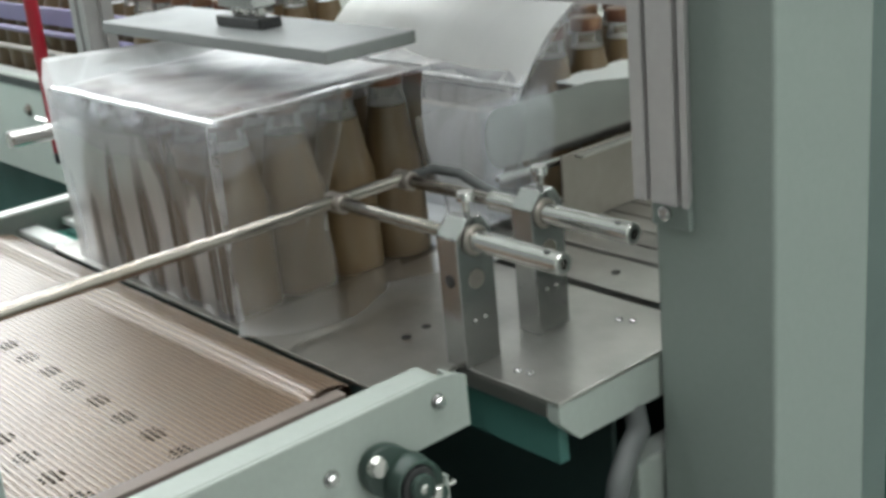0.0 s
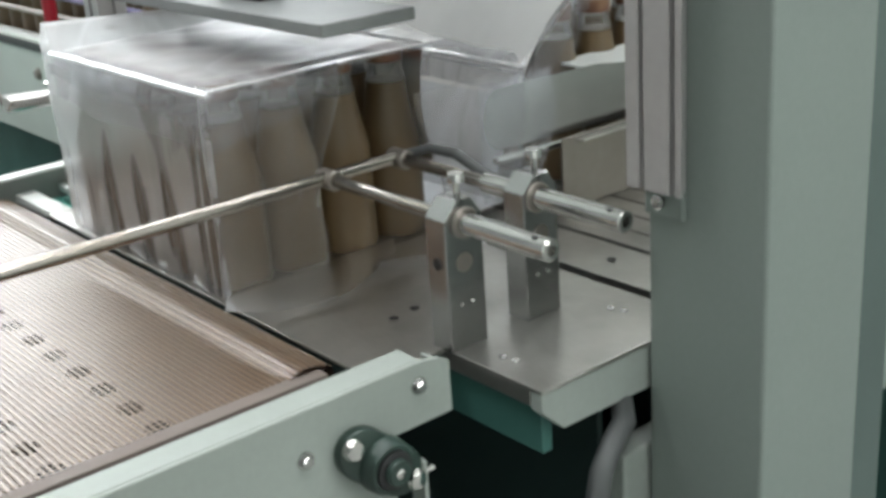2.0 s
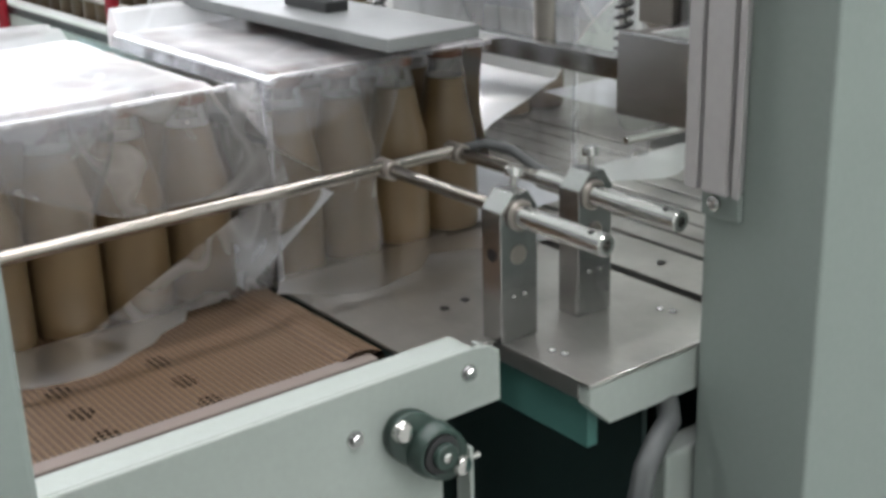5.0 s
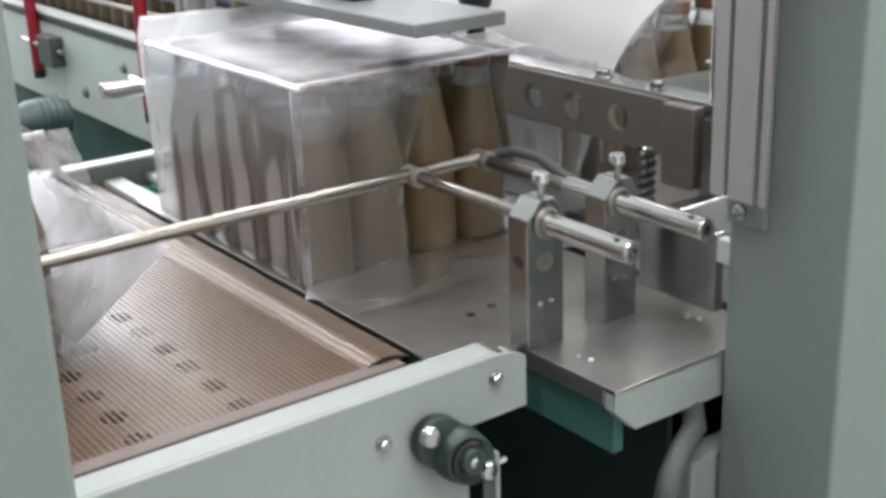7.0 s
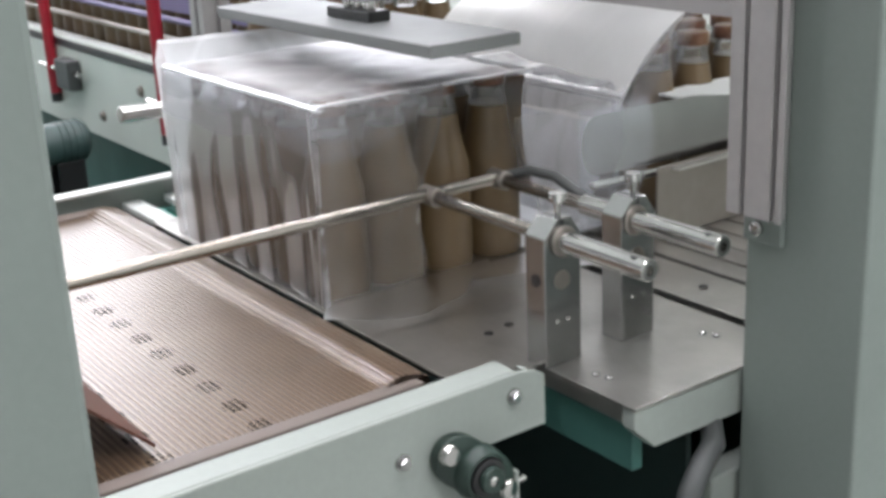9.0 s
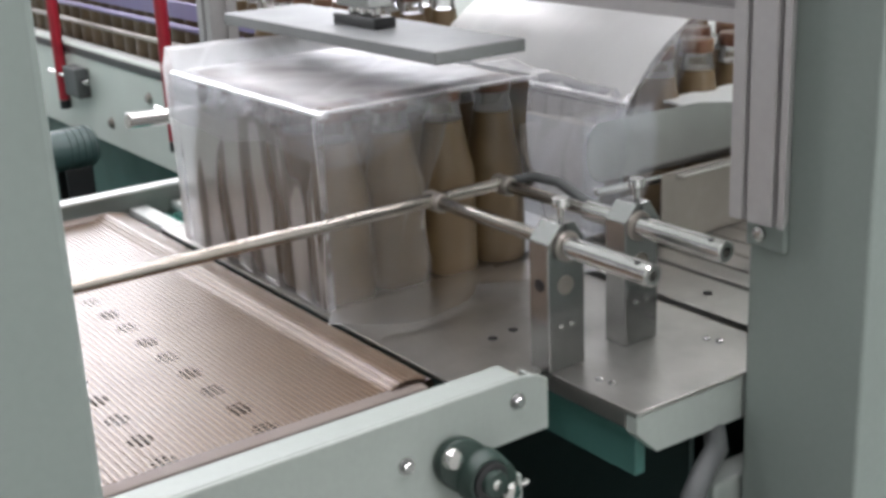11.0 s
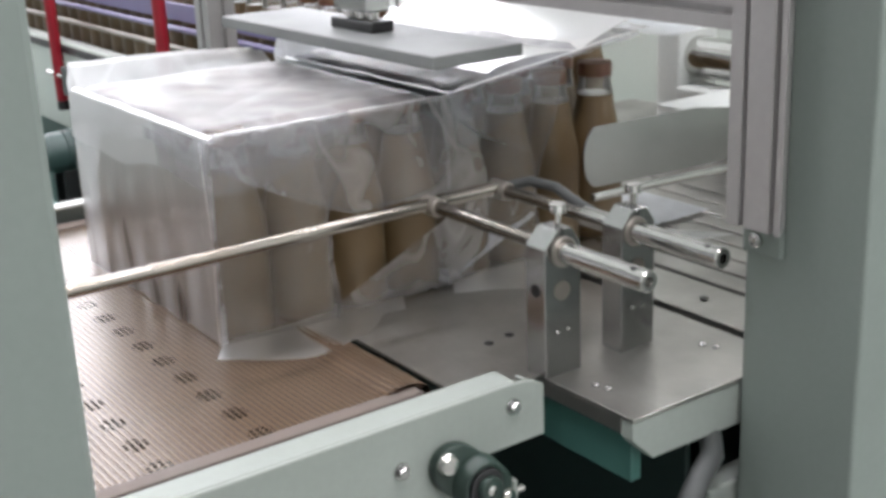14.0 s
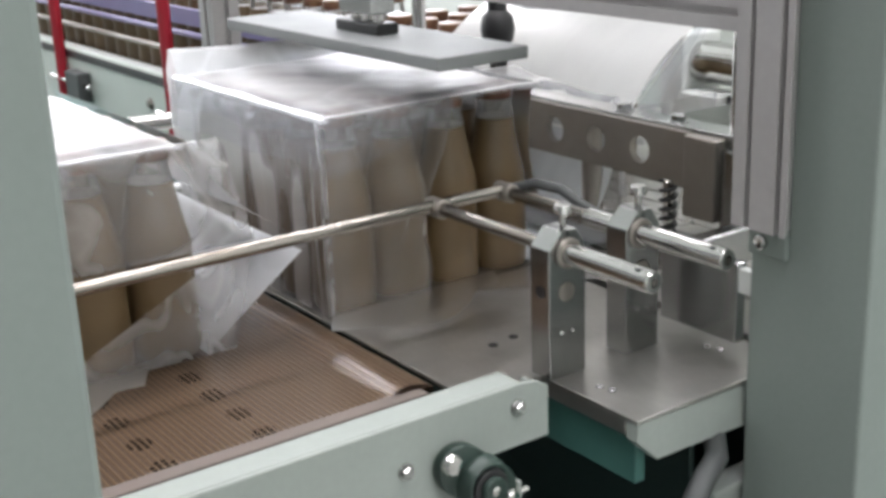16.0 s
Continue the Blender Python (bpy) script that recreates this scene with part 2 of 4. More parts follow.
def spin(profile, m=None, n=24, bm=None):
    """A turned shape about z from (radius, height) steps."""
    b = bmesh.new()
    rings = []
    for r, z in profile:
        rings.append([b.verts.new((r * math.cos(2 * math.pi * i / n), r * math.sin(2 * math.pi * i / n), z)) for i in range(n)])
    for a, c in zip(rings, rings[1:]):
        for i in range(n):
            b.faces.new((a[i], a[(i + 1) % n], c[(i + 1) % n], c[i]))
    b.faces.new(rings[0][::-1])
    b.faces.new(rings[-1])
    if m is not None:
        b.transform(m)
    return merge(b, bm)


def rod(p, q, r, bm=None, n=20, bore=0.0):
    """A round bar with chamfered ends from p to q, bored at q."""
    p, q = Vector(p), Vector(q)
    d = (q - p).length
    c = min(0.0012, r * 0.3)
    prof = [(r - c, 0), (r, c), (r, d - c), (r - c, d)]
    if bore:
        prof += [(bore, d), (bore, d - 0.01), (0.0005, d - 0.01)]
    m = Matrix.Translation(p) @ (q - p).to_track_quat("Z", "Y").to_matrix().to_4x4()
    return spin(prof, m, n, bm)


def tube(points, r, bm=None, n=12):
    """A bent bar through the points."""
    b = bmesh.new()
    pts = [Vector(p) for p in points]
    rings = []
    for i, p in enumerate(pts):
        t = (pts[min(i + 1, len(pts) - 1)] - pts[max(i - 1, 0)]).normalized()
        q = t.to_track_quat("Z", "Y").to_matrix()
        rings.append([b.verts.new(p + q @ Vector((r * math.cos(2 * math.pi * k / n), r * math.sin(2 * math.pi * k / n), 0))) for k in range(n)])
    for a, c in zip(rings, rings[1:]):
        for k in range(n):
            b.faces.new((a[k], a[(k + 1) % n], c[(k + 1) % n], c[k]))
    b.faces.new(rings[0][::-1])
    b.faces.new(rings[-1])
    return merge(b, bm)


def extrude_outline(points, axis, d0, d1, bevel=0.0, bm=None):
    """A flat outline in the two other axes, given depth along the axis."""
    b = bmesh.new()
    put = {"x": lambda u, v, d: (d, u, v), "y": lambda u, v, d: (u, d, v), "z": lambda u, v, d: (u, v, d)}[axis]
    lo = [b.verts.new(put(u, v, d0)) for u, v in points]
    hi = [b.verts.new(put(u, v, d1)) for u, v in points]
    n = len(points)
    b.faces.new(lo)
    b.faces.new(hi[::-1])
    for i in range(n):
        b.faces.new((lo[i], hi[i], hi[(i + 1) % n], lo[(i + 1) % n]))
    bmesh.ops.recalc_face_normals(b, faces=b.faces[:])
    if bevel:
        bmesh.ops.bevel(b, geom=b.edges[:], offset=bevel, segments=2, affect="EDGES", profile=0.5)
    return merge(b, bm)


def hex_bolt(m, r=0.006, h=0.005, bm=None):
    b = spin([(r * 1.35, 0), (r * 1.35, 0.001), (r * 1.3, 0.0015)], m, 20, bm)
    return spin([(r, 0.0015), (r, h), (r * 0.85, h + 0.001)], m, 6, b)


FACE_X = pose(0, 0, 0, 0, 90, 0)   # a turned shape facing +x
FACE_Y = pose(0, 0, 0, 90, 0, 0)   # a turned shape facing -y


def sheet(f, nu, nv):
    """A film surface from f(u, v), u and v from 0 to 1."""
    b = bmesh.new()
    g = [[b.verts.new(f(i / nu, j / nv)) for j in range(nv + 1)] for i in range(nu + 1)]
    for i in range(nu):
        for j in range(nv):
            b.faces.new((g[i][j], g[i + 1][j], g[i + 1][j + 1], g[i][j + 1]))
    return b


def wob(x, y, z, s=9.0):
    return noise.noise(Vector((x * s, y * s, z * s)))


# ---- the hall ----
RX0, RX1, RY0, RY1, FLOOR = -7.0, 4.5, -4.5, 6.0, -0.92
tagged(part("floor", box(RX0, RX1, RY0, RY1, FLOOR - 0.1, FLOOR, 0), CONCRETE), "grey concrete factory floor", "floor", kind="structure")
tagged(part("ceiling", box(RX0, RX1, RY0, RY1, CEIL, CEIL + 0.1, 0), WALL), "pale factory ceiling", "ceiling", kind="structure")


def wall_with_windows(name, along, at, lo, hi, outward, windows, z0, z1):
    """A wall of panels round its openings, with glowing daylight panes and frames."""
    t0, t1 = sorted((at, at + outward * 0.2))
    bm = bmesh.new()

    def slab(a, b, c, d):
        if along == "y":
            box(t0, t1, a, b, c, d, 0, bm)
        else:
            box(a, b, t0, t1, c, d, 0, bm)
    slab(lo, hi, FLOOR, z0)
    slab(lo, hi, z1, CEIL)
    edges = [lo] + [e for w in windows for e in w] + [hi]
    for a, b in zip(edges[::2], edges[1::2]):
        slab(a, b, z0, z1)
    tagged(part(name, bm, WALL), "pale painted factory wall", "wall", kind="structure")
    for a, b in windows:
        w = thing("window_1", "bright factory window with a white frame", "window", kind="structure")
        d0, d1 = sorted((at + outward * 0.10, at + outward * 0.12))
        f0, f1 = sorted((at + outward * 0.04, at + outward * 0.09))
        if along == "y":
            part("pane", box(d0, d1, a, b, z0, z1, 0), DAY, w)
            for c in (a + 0.04, (a + b) / 2, b - 0.04):
                part("window_frame", box(f0, f1, c - 0.03, c + 0.03, z0, z1, 0), WHITE, w)
        else:
            part("pane", box(a, b, d0, d1, z0, z1, 0), DAY, w)
            for c in (a + 0.04, (a + b) / 2, b - 0.04):
                part("window_frame", box(c - 0.03, c + 0.03, f0, f1, z0, z1, 0), WHITE, w)


wall_with_windows("wall_west", "y", RX0, RY0, RY1, -1, [(-2.6, -0.4), (0.4, 2.6), (3.2, 5.4)], 0.9, 4.05)
wall_with_windows("wall_north", "x", RY1, RX0, RX1, 1, [(-6.2, -4.0), (-3.2, -1.0), (-0.2, 2.0)], 0.9, 4.05)
tagged(part("wall_east", box(RX1, RX1 + 0.2, RY0, RY1, FLOOR, CEIL, 0), WALL), "pale grey painted factory wall", "wall", kind="structure")
# unseen wall, kept dark so metal facing it reflects less light
tagged(part("wall_south", box(RX0, RX1, RY0 - 0.2, RY0, FLOOR, CEIL, 0), DIM), "unseen factory wall, dark to dim reflections", "wall", kind="structure")
# fittings added out of view to go with these lamps
for lx, ly in [(-4.8, 0.75), (-3.6, 3.2), (-1.0, -1.6), (-1.0, 1.2), (-1.0, 3.6), (1.8, -1.4), (1.8, 1.6), (3.6, 0.2)]:
    fx = thing("ceiling_light", "unseen white fluorescent ceiling light fitting", "lamp", "ceiling lights of the hall")
    part("housing", box(lx - 0.18, lx + 0.18, ly - 1.15, ly + 1.15, CEIL - 0.09, CEIL - 0.002, 0.01), WHITE, fx)
    for o in (-0.08, 0.08):
        part("tube", rod((lx + o, ly - 1.1, CEIL - 0.11), (lx + o, ly + 1.1, CEIL - 0.11), 0.015), TUBE, fx)

# ---- machine base ----
base = thing("support_stand", "teal painted steel stand under the wrapping machine", "stand")
part("cross_beam", box(0.14, 0.3390, 0.0785, 0.090, -0.066, -0.0190, 0.001), TEAL, base)
part("cross_beam", box(-0.60, 0.60, 0.19, 0.24, -0.30, -0.16, 0.003), TEAL, base)
part("bottom_pan", box(-3.0, 0.34, -1.0, 0.40, -0.56, -0.54, 0.002), TEAL, base)
# dark walls and panels are added to fill the shaded hollow
part("shade_wall", box(-0.62, 0.30, 0.30, 0.32, -0.54, -0.03, 0.002), UNDER_SHADE, base)
part("shade_wall", box(-0.02, 0.0, -1.0, 0.30, -0.54, -0.06, 0.002), UNDER_SHADE, base)
for x, y in ((0.20, -0.95), (0.20, 0.35), (-0.58, -0.95), (-0.58, 0.35)):
    part("leg", box(x - 0.03, x + 0.03, y - 0.03, y + 0.03, FLOOR, -0.56, 0.004), TEAL, base)
part("shade_panel", box(0.02, 0.332, 0.150, 0.156, -0.54, -0.052, 0.001), UNDER_SHADE, base)
part("shade_panel", box(0.02, 0.40, -0.80, 0.149, -0.50, -0.49, 0.001), UNDER_SHADE, base)
part("side_rail", box(0.325, 0.352, 0.160, 0.60, -0.19, -0.098, 0.003), PAINT, base, "pale painted lower rail")
hose = thing("air_hose", "grey rubber air hose hanging beside the table", "hose")
part("hose_line", tube([(0.345, 0.165, -0.048), (0.362, 0.150, -0.056), (0.374, 0.122, -0.062), (0.381, 0.102, -0.076), (0.383, 0.094, -0.10), (0.383, 0.092, -0.20), (0.38, 0.092, -0.485)], 0.0100), RUBBER, hose, smooth=True)

# ---- steel table ----
table = thing("steel_table", "brushed stainless steel table plate with a thick edge", "table")
part("top_plate", extrude_outline([(-0.40, -0.010), (0.236, -0.010), (0.236, 0.066), (0.3537, 0.066), (0.3537, 0.259), (-0.40, 0.259)], "z", -0.0036, 0.0, 0.0006), STEEL, table)
part("front_edge", box(0.20, 0.3395, 0.067, 0.0772, -0.018, -0.0038, 0.001), STEEL, table)
part("edge_rail", extrude_outline([(0.067, -0.0038), (0.259, -0.0038), (0.259, -0.045), (0.090, -0.042), (0.067, -0.020)], "x", 0.3398, 0.3527, 0.0012), PAINT, table, "pale painted edge rail")
part("rear_plate", box(-0.40, 0.332, 0.275, 0.344, -0.012, -0.001, 0.001), STEEL, table)
for k in range(7):
    y = 0.352 + k * 0.036
    part("slat", box(-0.42, 0.42, y, y + 0.031, -0.012, -0.001, 0.0012), STEEL, table)
# dark tray and web are added as shade below the plate
part("shade_tray", box(-0.40, 0.21, 0.0, 0.62, -0.05, -0.04, 0.001), UNDER_SHADE, table)
part("shade_web", box(-0.40, 0.20, -0.008, 0.060, -0.03, -0.0038, 0.001), UNDER_SHADE, table)
for x, y in ((0.203, 0.309), (0.154, 0.077), (0.150, 0.104), (0.05, 0.309)):
    part("screw_hole", spin([(0.0045, 0), (0.0045, 0.0006), (0.003, 0.0007)], pose(x, y, 0), 16), BLACK, table)
for x, y in ((0.286, 0.088), (0.298, 0.091), (0.284, 0.220), (0.296, 0.224)):
    part("screw", spin([(0.0035, 0), (0.0032, 0.0015), (0.002, 0.0022)], pose(x, y, 0), 14), ALU, table, smooth=True)

# ---- belt conveyor ----
conv = thing("belt_conveyor", "brown mesh belt conveyor between painted side panels", "conveyor")
Y_END, B0, B1 = -1.05, -0.49, 0.190
NOSE = [(-0.066, 0.0), (-0.061, 0.0010), (-0.048, 0.0060), (-0.044, 0.0068), (-0.036, 0.0062), (-0.022, 0.0028), (-0.0165, -0.0020), (-0.0150, -0.012)]


def belt_z(y):
    z = 0.0
    for (ya, za), (yb, zb) in zip(NOSE, NOSE[1:]):
        if y >= ya:
            z = za + (zb - za) * min(1, (y - ya) / (yb - ya))
    return z


bm = bmesh.new()
ys = [Y_END, -0.6, -0.3, -0.15] + [y for y, z in NOSE]
row = [[bm.verts.new((x, y, belt_z(y) - 0.0014 + d)) for x in (B0, B1)] for d in (0, -0.003) for y in ys]
nn = len(ys)
for k in (0, nn):
    for i in range(nn - 1):
        a, b = row[k + i], row[k + i + 1]
        bm.faces.new((a[0], a[1], b[1], b[0]))
part("bed", bm, BELT, conv, smooth=True)
part("hem", box(B1 - 0.004, B1 + 0.0125, Y_END, -0.030, -0.006, 0.0008, 0.0006), HEM, conv, "pinkish fabric belt hem")
part("hem", box(B0 - 0.02, B0 + 0.004, Y_END, -0.030, -0.006, 0.0012, 0.001), HEM, conv, "pinkish fabric belt hem")
for j in range(5):
    for i in range(-7, 5):
        x, y = -0.011 + 0.0476 * i, -0.172 - 0.0868 * j
        if x < 0.192:
            # solid black bars stand for the shade inside the open slots
            for k, h in enumerate((0.0065, 0.0100, 0.0100, 0.0065)):
                part("vent_slot", box(x - 0.0098 + 0.0058 * k, x - 0.0076 + 0.0058 * k, y - h, y + h, -0.0014, -0.00022, 0), VOID, conv)
# strands of the mesh, too many to count
bm = bmesh.new()
PITCH = 0.0056
y = -0.018
while y > Y_END:
    w = 0.0014
    a = [bm.verts.new((x, y + dy, belt_z(y + dy) - 0.0008 + dz)) for x in (B0, B1) for dy, dz in ((-w, -0.0004), (-w * 0.5, 0.0006), (w * 0.5, 0.0006), (w, -0.0004))]
    for i in range(3):
        bm.faces.new((a[i], a[i + 1], a[i + 5], a[i + 4]))
    y -= PITCH
x = B0 + 0.004
while x < B1:
    for ya, yb in zip([Y_END, *[p[0] for p in NOSE]], [p[0] for p in NOSE]):
        w = 0.0007
        v = [bm.verts.new((x + dx, yy, belt_z(yy) - 0.0003)) for yy in (ya, yb) for dx in (-w, w)]
        bm.faces.new((v[0], v[1], v[3], v[2]))
    x += PITCH
tagged(part("mesh_weave", bm, WIRE, conv, "fine brown coated mesh strands"), kind="stuff")
# near side panel with its flange, bolts and bearing
PX, PT = 0.300, 0.036
panel = part("side_panel", extrude_outline([(Y_END, PT), (-0.006, PT), (0.010, PT - 0.003), (0.020, PT - 0.009), (0.020, -0.017), (-0.040, -0.017), (-0.040, -0.30), (Y_END, -0.30)], "x", PX - 0.004, PX, 0.0012), PAINT, conv)
part("flange", box(PX - 0.031, PX - 0.0042, Y_END, -0.006, PT - 0.004, PT, 0.0015), PAINT, panel)
part("end_lip", box(PX - 0.031, PX - 0.0042, 0.015, 0.019, -0.016, PT - 0.011, 0.001), PAINT, panel)
for y, z in ((-0.012, 0.017), (-0.119, -0.003), (-0.40, 0.008), (-0.70, 0.008)):
    part("bolt", hex_bolt(Matrix.Translation((PX, y, z)) @ FACE_X, 0.0052, 0.005), ALU, panel)
part("side_panel", box(-0.534, -0.53, Y_END, 0.20, -0.30, 0.022, 0.001), PAINT, conv)
part("flange", box(-0.5298, -0.512, Y_END, 0.20, 0.018, 0.022, 0.001), WHITE, conv)
for y in (-0.05, -0.62, -1.0):
    part("roller", rod((-0.52, y, -0.045), (0.27, y, -0.045), 0.022), JAW, conv)

bearing = thing("flange_bearing", "dark green cast flange bearing bolted to the side panel", "bearing", m=pose(PX + 0.0005, -0.059, -0.027, 0, 0, 0))
ang = math.atan2(0.030, -0.034)
out = []
for i in range(40):
    a = 2 * math.pi * i / 40
    r = 0.021 + 0.023 * abs(math.cos(a - ang)) ** 3
    out.append((r * math.cos(a), r * math.sin(a)))
part("flange_plate", extrude_outline(out, "x", 0, 0.011, 0.0025), CASTING, bearing, smooth=True)
part("housing", spin([(0.0225, 0.010), (0.0215, 0.020), (0.019, 0.024), (0.0165, 0.024), (0.0165, 0.020)], FACE_X, 32), CASTING, bearing, smooth=True)
part("inner_ring", spin([(0.0155, 0.019), (0.0155, 0.026), (0.012, 0.027), (0.011, 0.027)], FACE_X, 28), BLACK, bearing, smooth=True)
part("shaft", spin([(0.0105, 0.02), (0.0105, 0.031), (0.0095, 0.032), (0.003, 0.032), (0.003, 0.030)], FACE_X, 24), CASTING, bearing, smooth=True)
# small chrome disc imitates the white highlight on the dark shaft
part("shaft_glint", spin([(0.0042, 0.031), (0.0042, 0.0325), (0.0025, 0.0335)], FACE_X, 16), CHROME, bearing, smooth=True)
for s in (1, -1):
    dy, dz = s * 0.036 * math.cos(ang), s * 0.036 * math.sin(ang)
    part("flange_bolt", spin([(0.0088, 0.011), (0.0088, 0.015), (0.007, 0.0175), (0.003, 0.018)], Matrix.Translation((0, dy, dz)) @ FACE_X, 20), CHROME, bearing, smooth=True)
tens = thing("take_up_bracket", "small pale bracket plate beside the bearing", "bracket")
part("bracket_plate", box(PX - 0.0035, PX + 0.014, -0.024, -0.020, -0.16, -0.039, 0.001), PAINT, tens)
part("set_screw", rod((PX + 0.006, -0.019, -0.053), (PX + 0.006, -0.008, -0.053), 0.003), CHROME, tens)

# ---- guide rods and clamps ----
RZ, RAX = 0.111, 0.062
rail = thing("guide_rail", "polished steel guide rod with cross joints", "guide rail")
part("long_rod", rod((RAX, -1.0, RZ), (RAX, 0.167, RZ + 0.002), 0.0062), ROD, rail, smooth=True)
for yy in (0.084, 0.167):
    part("joint", rod((RAX - 0.012, yy, RZ), (RAX + 0.012, yy, RZ), 0.0095), JAW, rail, smooth=True)
    part("cross_rod", rod((RAX, yy, RZ + 0.0005), (0.232, yy, RZ + 0.0005), 0.0062), ROD, rail, smooth=True)
    part("rod_sleeve", rod((0.185 if yy > 0.1 else 0.2510, yy, RZ + 0.0005), (0.352, yy, RZ + 0.0005), 0.0094, bore=0.0045), CHROME, rail, smooth=True)
    part("cross_hole", spin([(0.0028, 0), (0.0028, 0.0009), (0.002, 0.001)], pose(0.338, yy - 0.0035, RZ + 0.0088), 12), BLACK, rail)
part("air_hose", tube([(RAX, 0.170, RZ + 0.002), (RAX + 0.018, 0.19, RZ + 0.008), (RAX + 0.05, 0.196, RZ + 0.007), (RAX + 0.10, 0.184, RZ + 0.001), (RAX + 0.15, 0.176, RZ - 0.002)], 0.0052), RUBBER, rail, "dark bent hose", smooth=True)
for yy, oy in ((0.084, 0.0), (0.1715, -0.0045)):
    c = thing("clamp_block", "machined aluminium clamp post with a thumbscrew", "clamp", "clamp posts on the table", m=pose(0.2375, yy, 0))
    part("post", extrude_outline([(-0.020, 0.0002), (0.020, 0.0002), (0.020, 0.116), (0.010, 0.131), (-0.006, 0.131), (-0.020, 0.116)], "x", -0.0125, 0.0125, 0.0008), ALU, c)
    part("split_line", box(-0.0128, 0.0128, -0.0006, 0.0006, 0.1215, 0.1313, 0), BLACK, c)
    part("thumbscrew", spin([(0.003, 0.13), (0.003, 0.142), (0.0075, 0.143), (0.0075, 0.149), (0.0065, 0.1505)], pose(0.002, 0.004, 0), 16), CHROME, c, smooth=True)
    part("socket_screw", spin([(0.0085, 0), (0.0085, 0.001), (0.006, 0.001), (0.006, 0.0004)], Matrix.Translation((0.0124, -0.001, 0.077)) @ FACE_X, 18), JAW, c)
    part("side_hole", spin([(0.0055, 0), (0.0055, 0.0006), (0.004, 0.0007)], Matrix.Translation((0.001, -0.0201, 0.078)) @ FACE_Y, 14), BLACK, c)
    # dark ring added for the shadow where the rod leaves the post
    part("shade_ring", rod((0.0125, oy, RZ + 0.0005), (0.0165, oy, RZ + 0.0005), 0.0135), JAW, c, smooth=True)
    for dy in (-0.006, 0.006):
        part("pin", spin([(0.0022, 0), (0.0020, 0.0012), (0.001, 0.0016)], Matrix.Translation((0.0125, dy, 0.040)) @ FACE_X, 12), CHROME, c, smooth=True)
stub = thing("guide_stub", "short steel guide rod end beyond the pack", "guide rail")
part("rod_end", rod((-0.44, -0.020, 0.129), (-0.44, 0.16, 0.122), 0.0105), CHROME, stub, smooth=True)
part("stand", box(-0.452, -0.428, 0.12, 0.15, -0.0035, 0.130, 0.001), ALU, stub)

# ---- frame posts and guard ----
pr = thing("frame_post", "grey-green painted square machine frame post", "post", "frame posts")
part("column", box(0.3568, 0.4705, 0.188, 0.320, FLOOR, 1.5, 0.003), POST, pr)
pl = thing("frame_post", "grey-green painted square machine frame post", "post", "frame posts")
part("column", box(0.43, 0.50, -0.56, -0.408, FLOOR, 1.5, 0.004), POST, pl)


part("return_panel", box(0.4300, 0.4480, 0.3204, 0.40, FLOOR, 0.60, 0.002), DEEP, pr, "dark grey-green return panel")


def profile_bar(p, q, size, bm=None):
    """An aluminium extrusion with a slot along each face."""
    p, q = Vector(p), Vector(q)
    h, s, d = size / 2, size * 0.11, size * 0.16
    outl = []
    for k in range(4):
        a = k * math.pi / 2
        for u, v in ((-h, h), (-s, h), (-s, h - d), (s, h - d), (s, h), (h, h)):
            outl.append((u * math.cos(a) + v * math.sin(a), -u * math.sin(a) + v * math.cos(a)))
    clean = [o for i, o in enumerate(outl) if (Vector(o) - Vector(outl[i - 1])).length > 1e-5]
    b = extrude_outline(clean, "z", 0, (q - p).length)
    b.transform(Matrix.Translation(p) @ (q - p).to_track_quat("Z", "Y").to_matrix().to_4x4())
    return merge(b, bm)


guard = thing("guard_frame", "aluminium extrusion guard frame above the sealing table", "frame")
edge = [(0.3545, 0.187), (0.3545, 0.165), (0.3675, 0.165), (0.3675, 0.172), (0.3723, 0.172), (0.3723, 0.165), (0.3970, 0.165), (0.3970, 0.172), (0.4025, 0.172), (0.4025, 0.165), (0.4090, 0.165), (0.3960, 0.187)]
part("upright", extrude_outline(edge, "z", 0.143, 0.9, 0.0006), EXTRUSION, guard)
part("top_rail", profile_bar((-0.60, 0.190, 0.309), (0.354, 0.190, 0.309), 0.030), EXTRUSION, guard)
part("corner_plate", box(0.358, 0.397, 0.182, 0.1876, 0.117, 0.1425, 0.002), POST, guard)
part("screw", spin([(0.006, 0), (0.006, 0.003), (0.004, 0.004)], Matrix.Translation((0.373, 0.1818, 0.1295)) @ FACE_Y, 16), CHROME, guard, smooth=True)
part("upright", profile_bar((-0.94, 0.35, -0.2), (-0.94, 0.35, 0.9), 0.05), EXTRUSION, guard)

# ---- press plate ----
press = thing("press_plate", "grey press plate on a black bracket above the pack", "press plate")
part("plate", box(-0.385, 0.055, 0.096, 0.205, 0.238, 0.251, 0.0015), PLATE, press)
part("bracket", box(-0.195, -0.110, 0.136, 0.164, 0.2512, 0.263, 0.002), BLACK, press, "black plastic bracket")
for x in (-0.172, -0.150, -0.128):
    part("lift_rod", rod((x, 0.15, 0.262), (x, 0.15, 0.62), 0.006), CHROME, press, smooth=True)
part("head", box(-0.185, -0.118, 0.135, 0.165, 0.272, 0.30, 0.002), ALU, press)

# ---- sealing jaw ----
jaw = thing("sealing_jaw", "dark steel sealing bar with round holes and springs", "sealing jaw")
J0, JZ0, JZ1 = -0.40, 0.100, 0.157
holes = [-0.330 + 0.068 * i for i in range(7)]


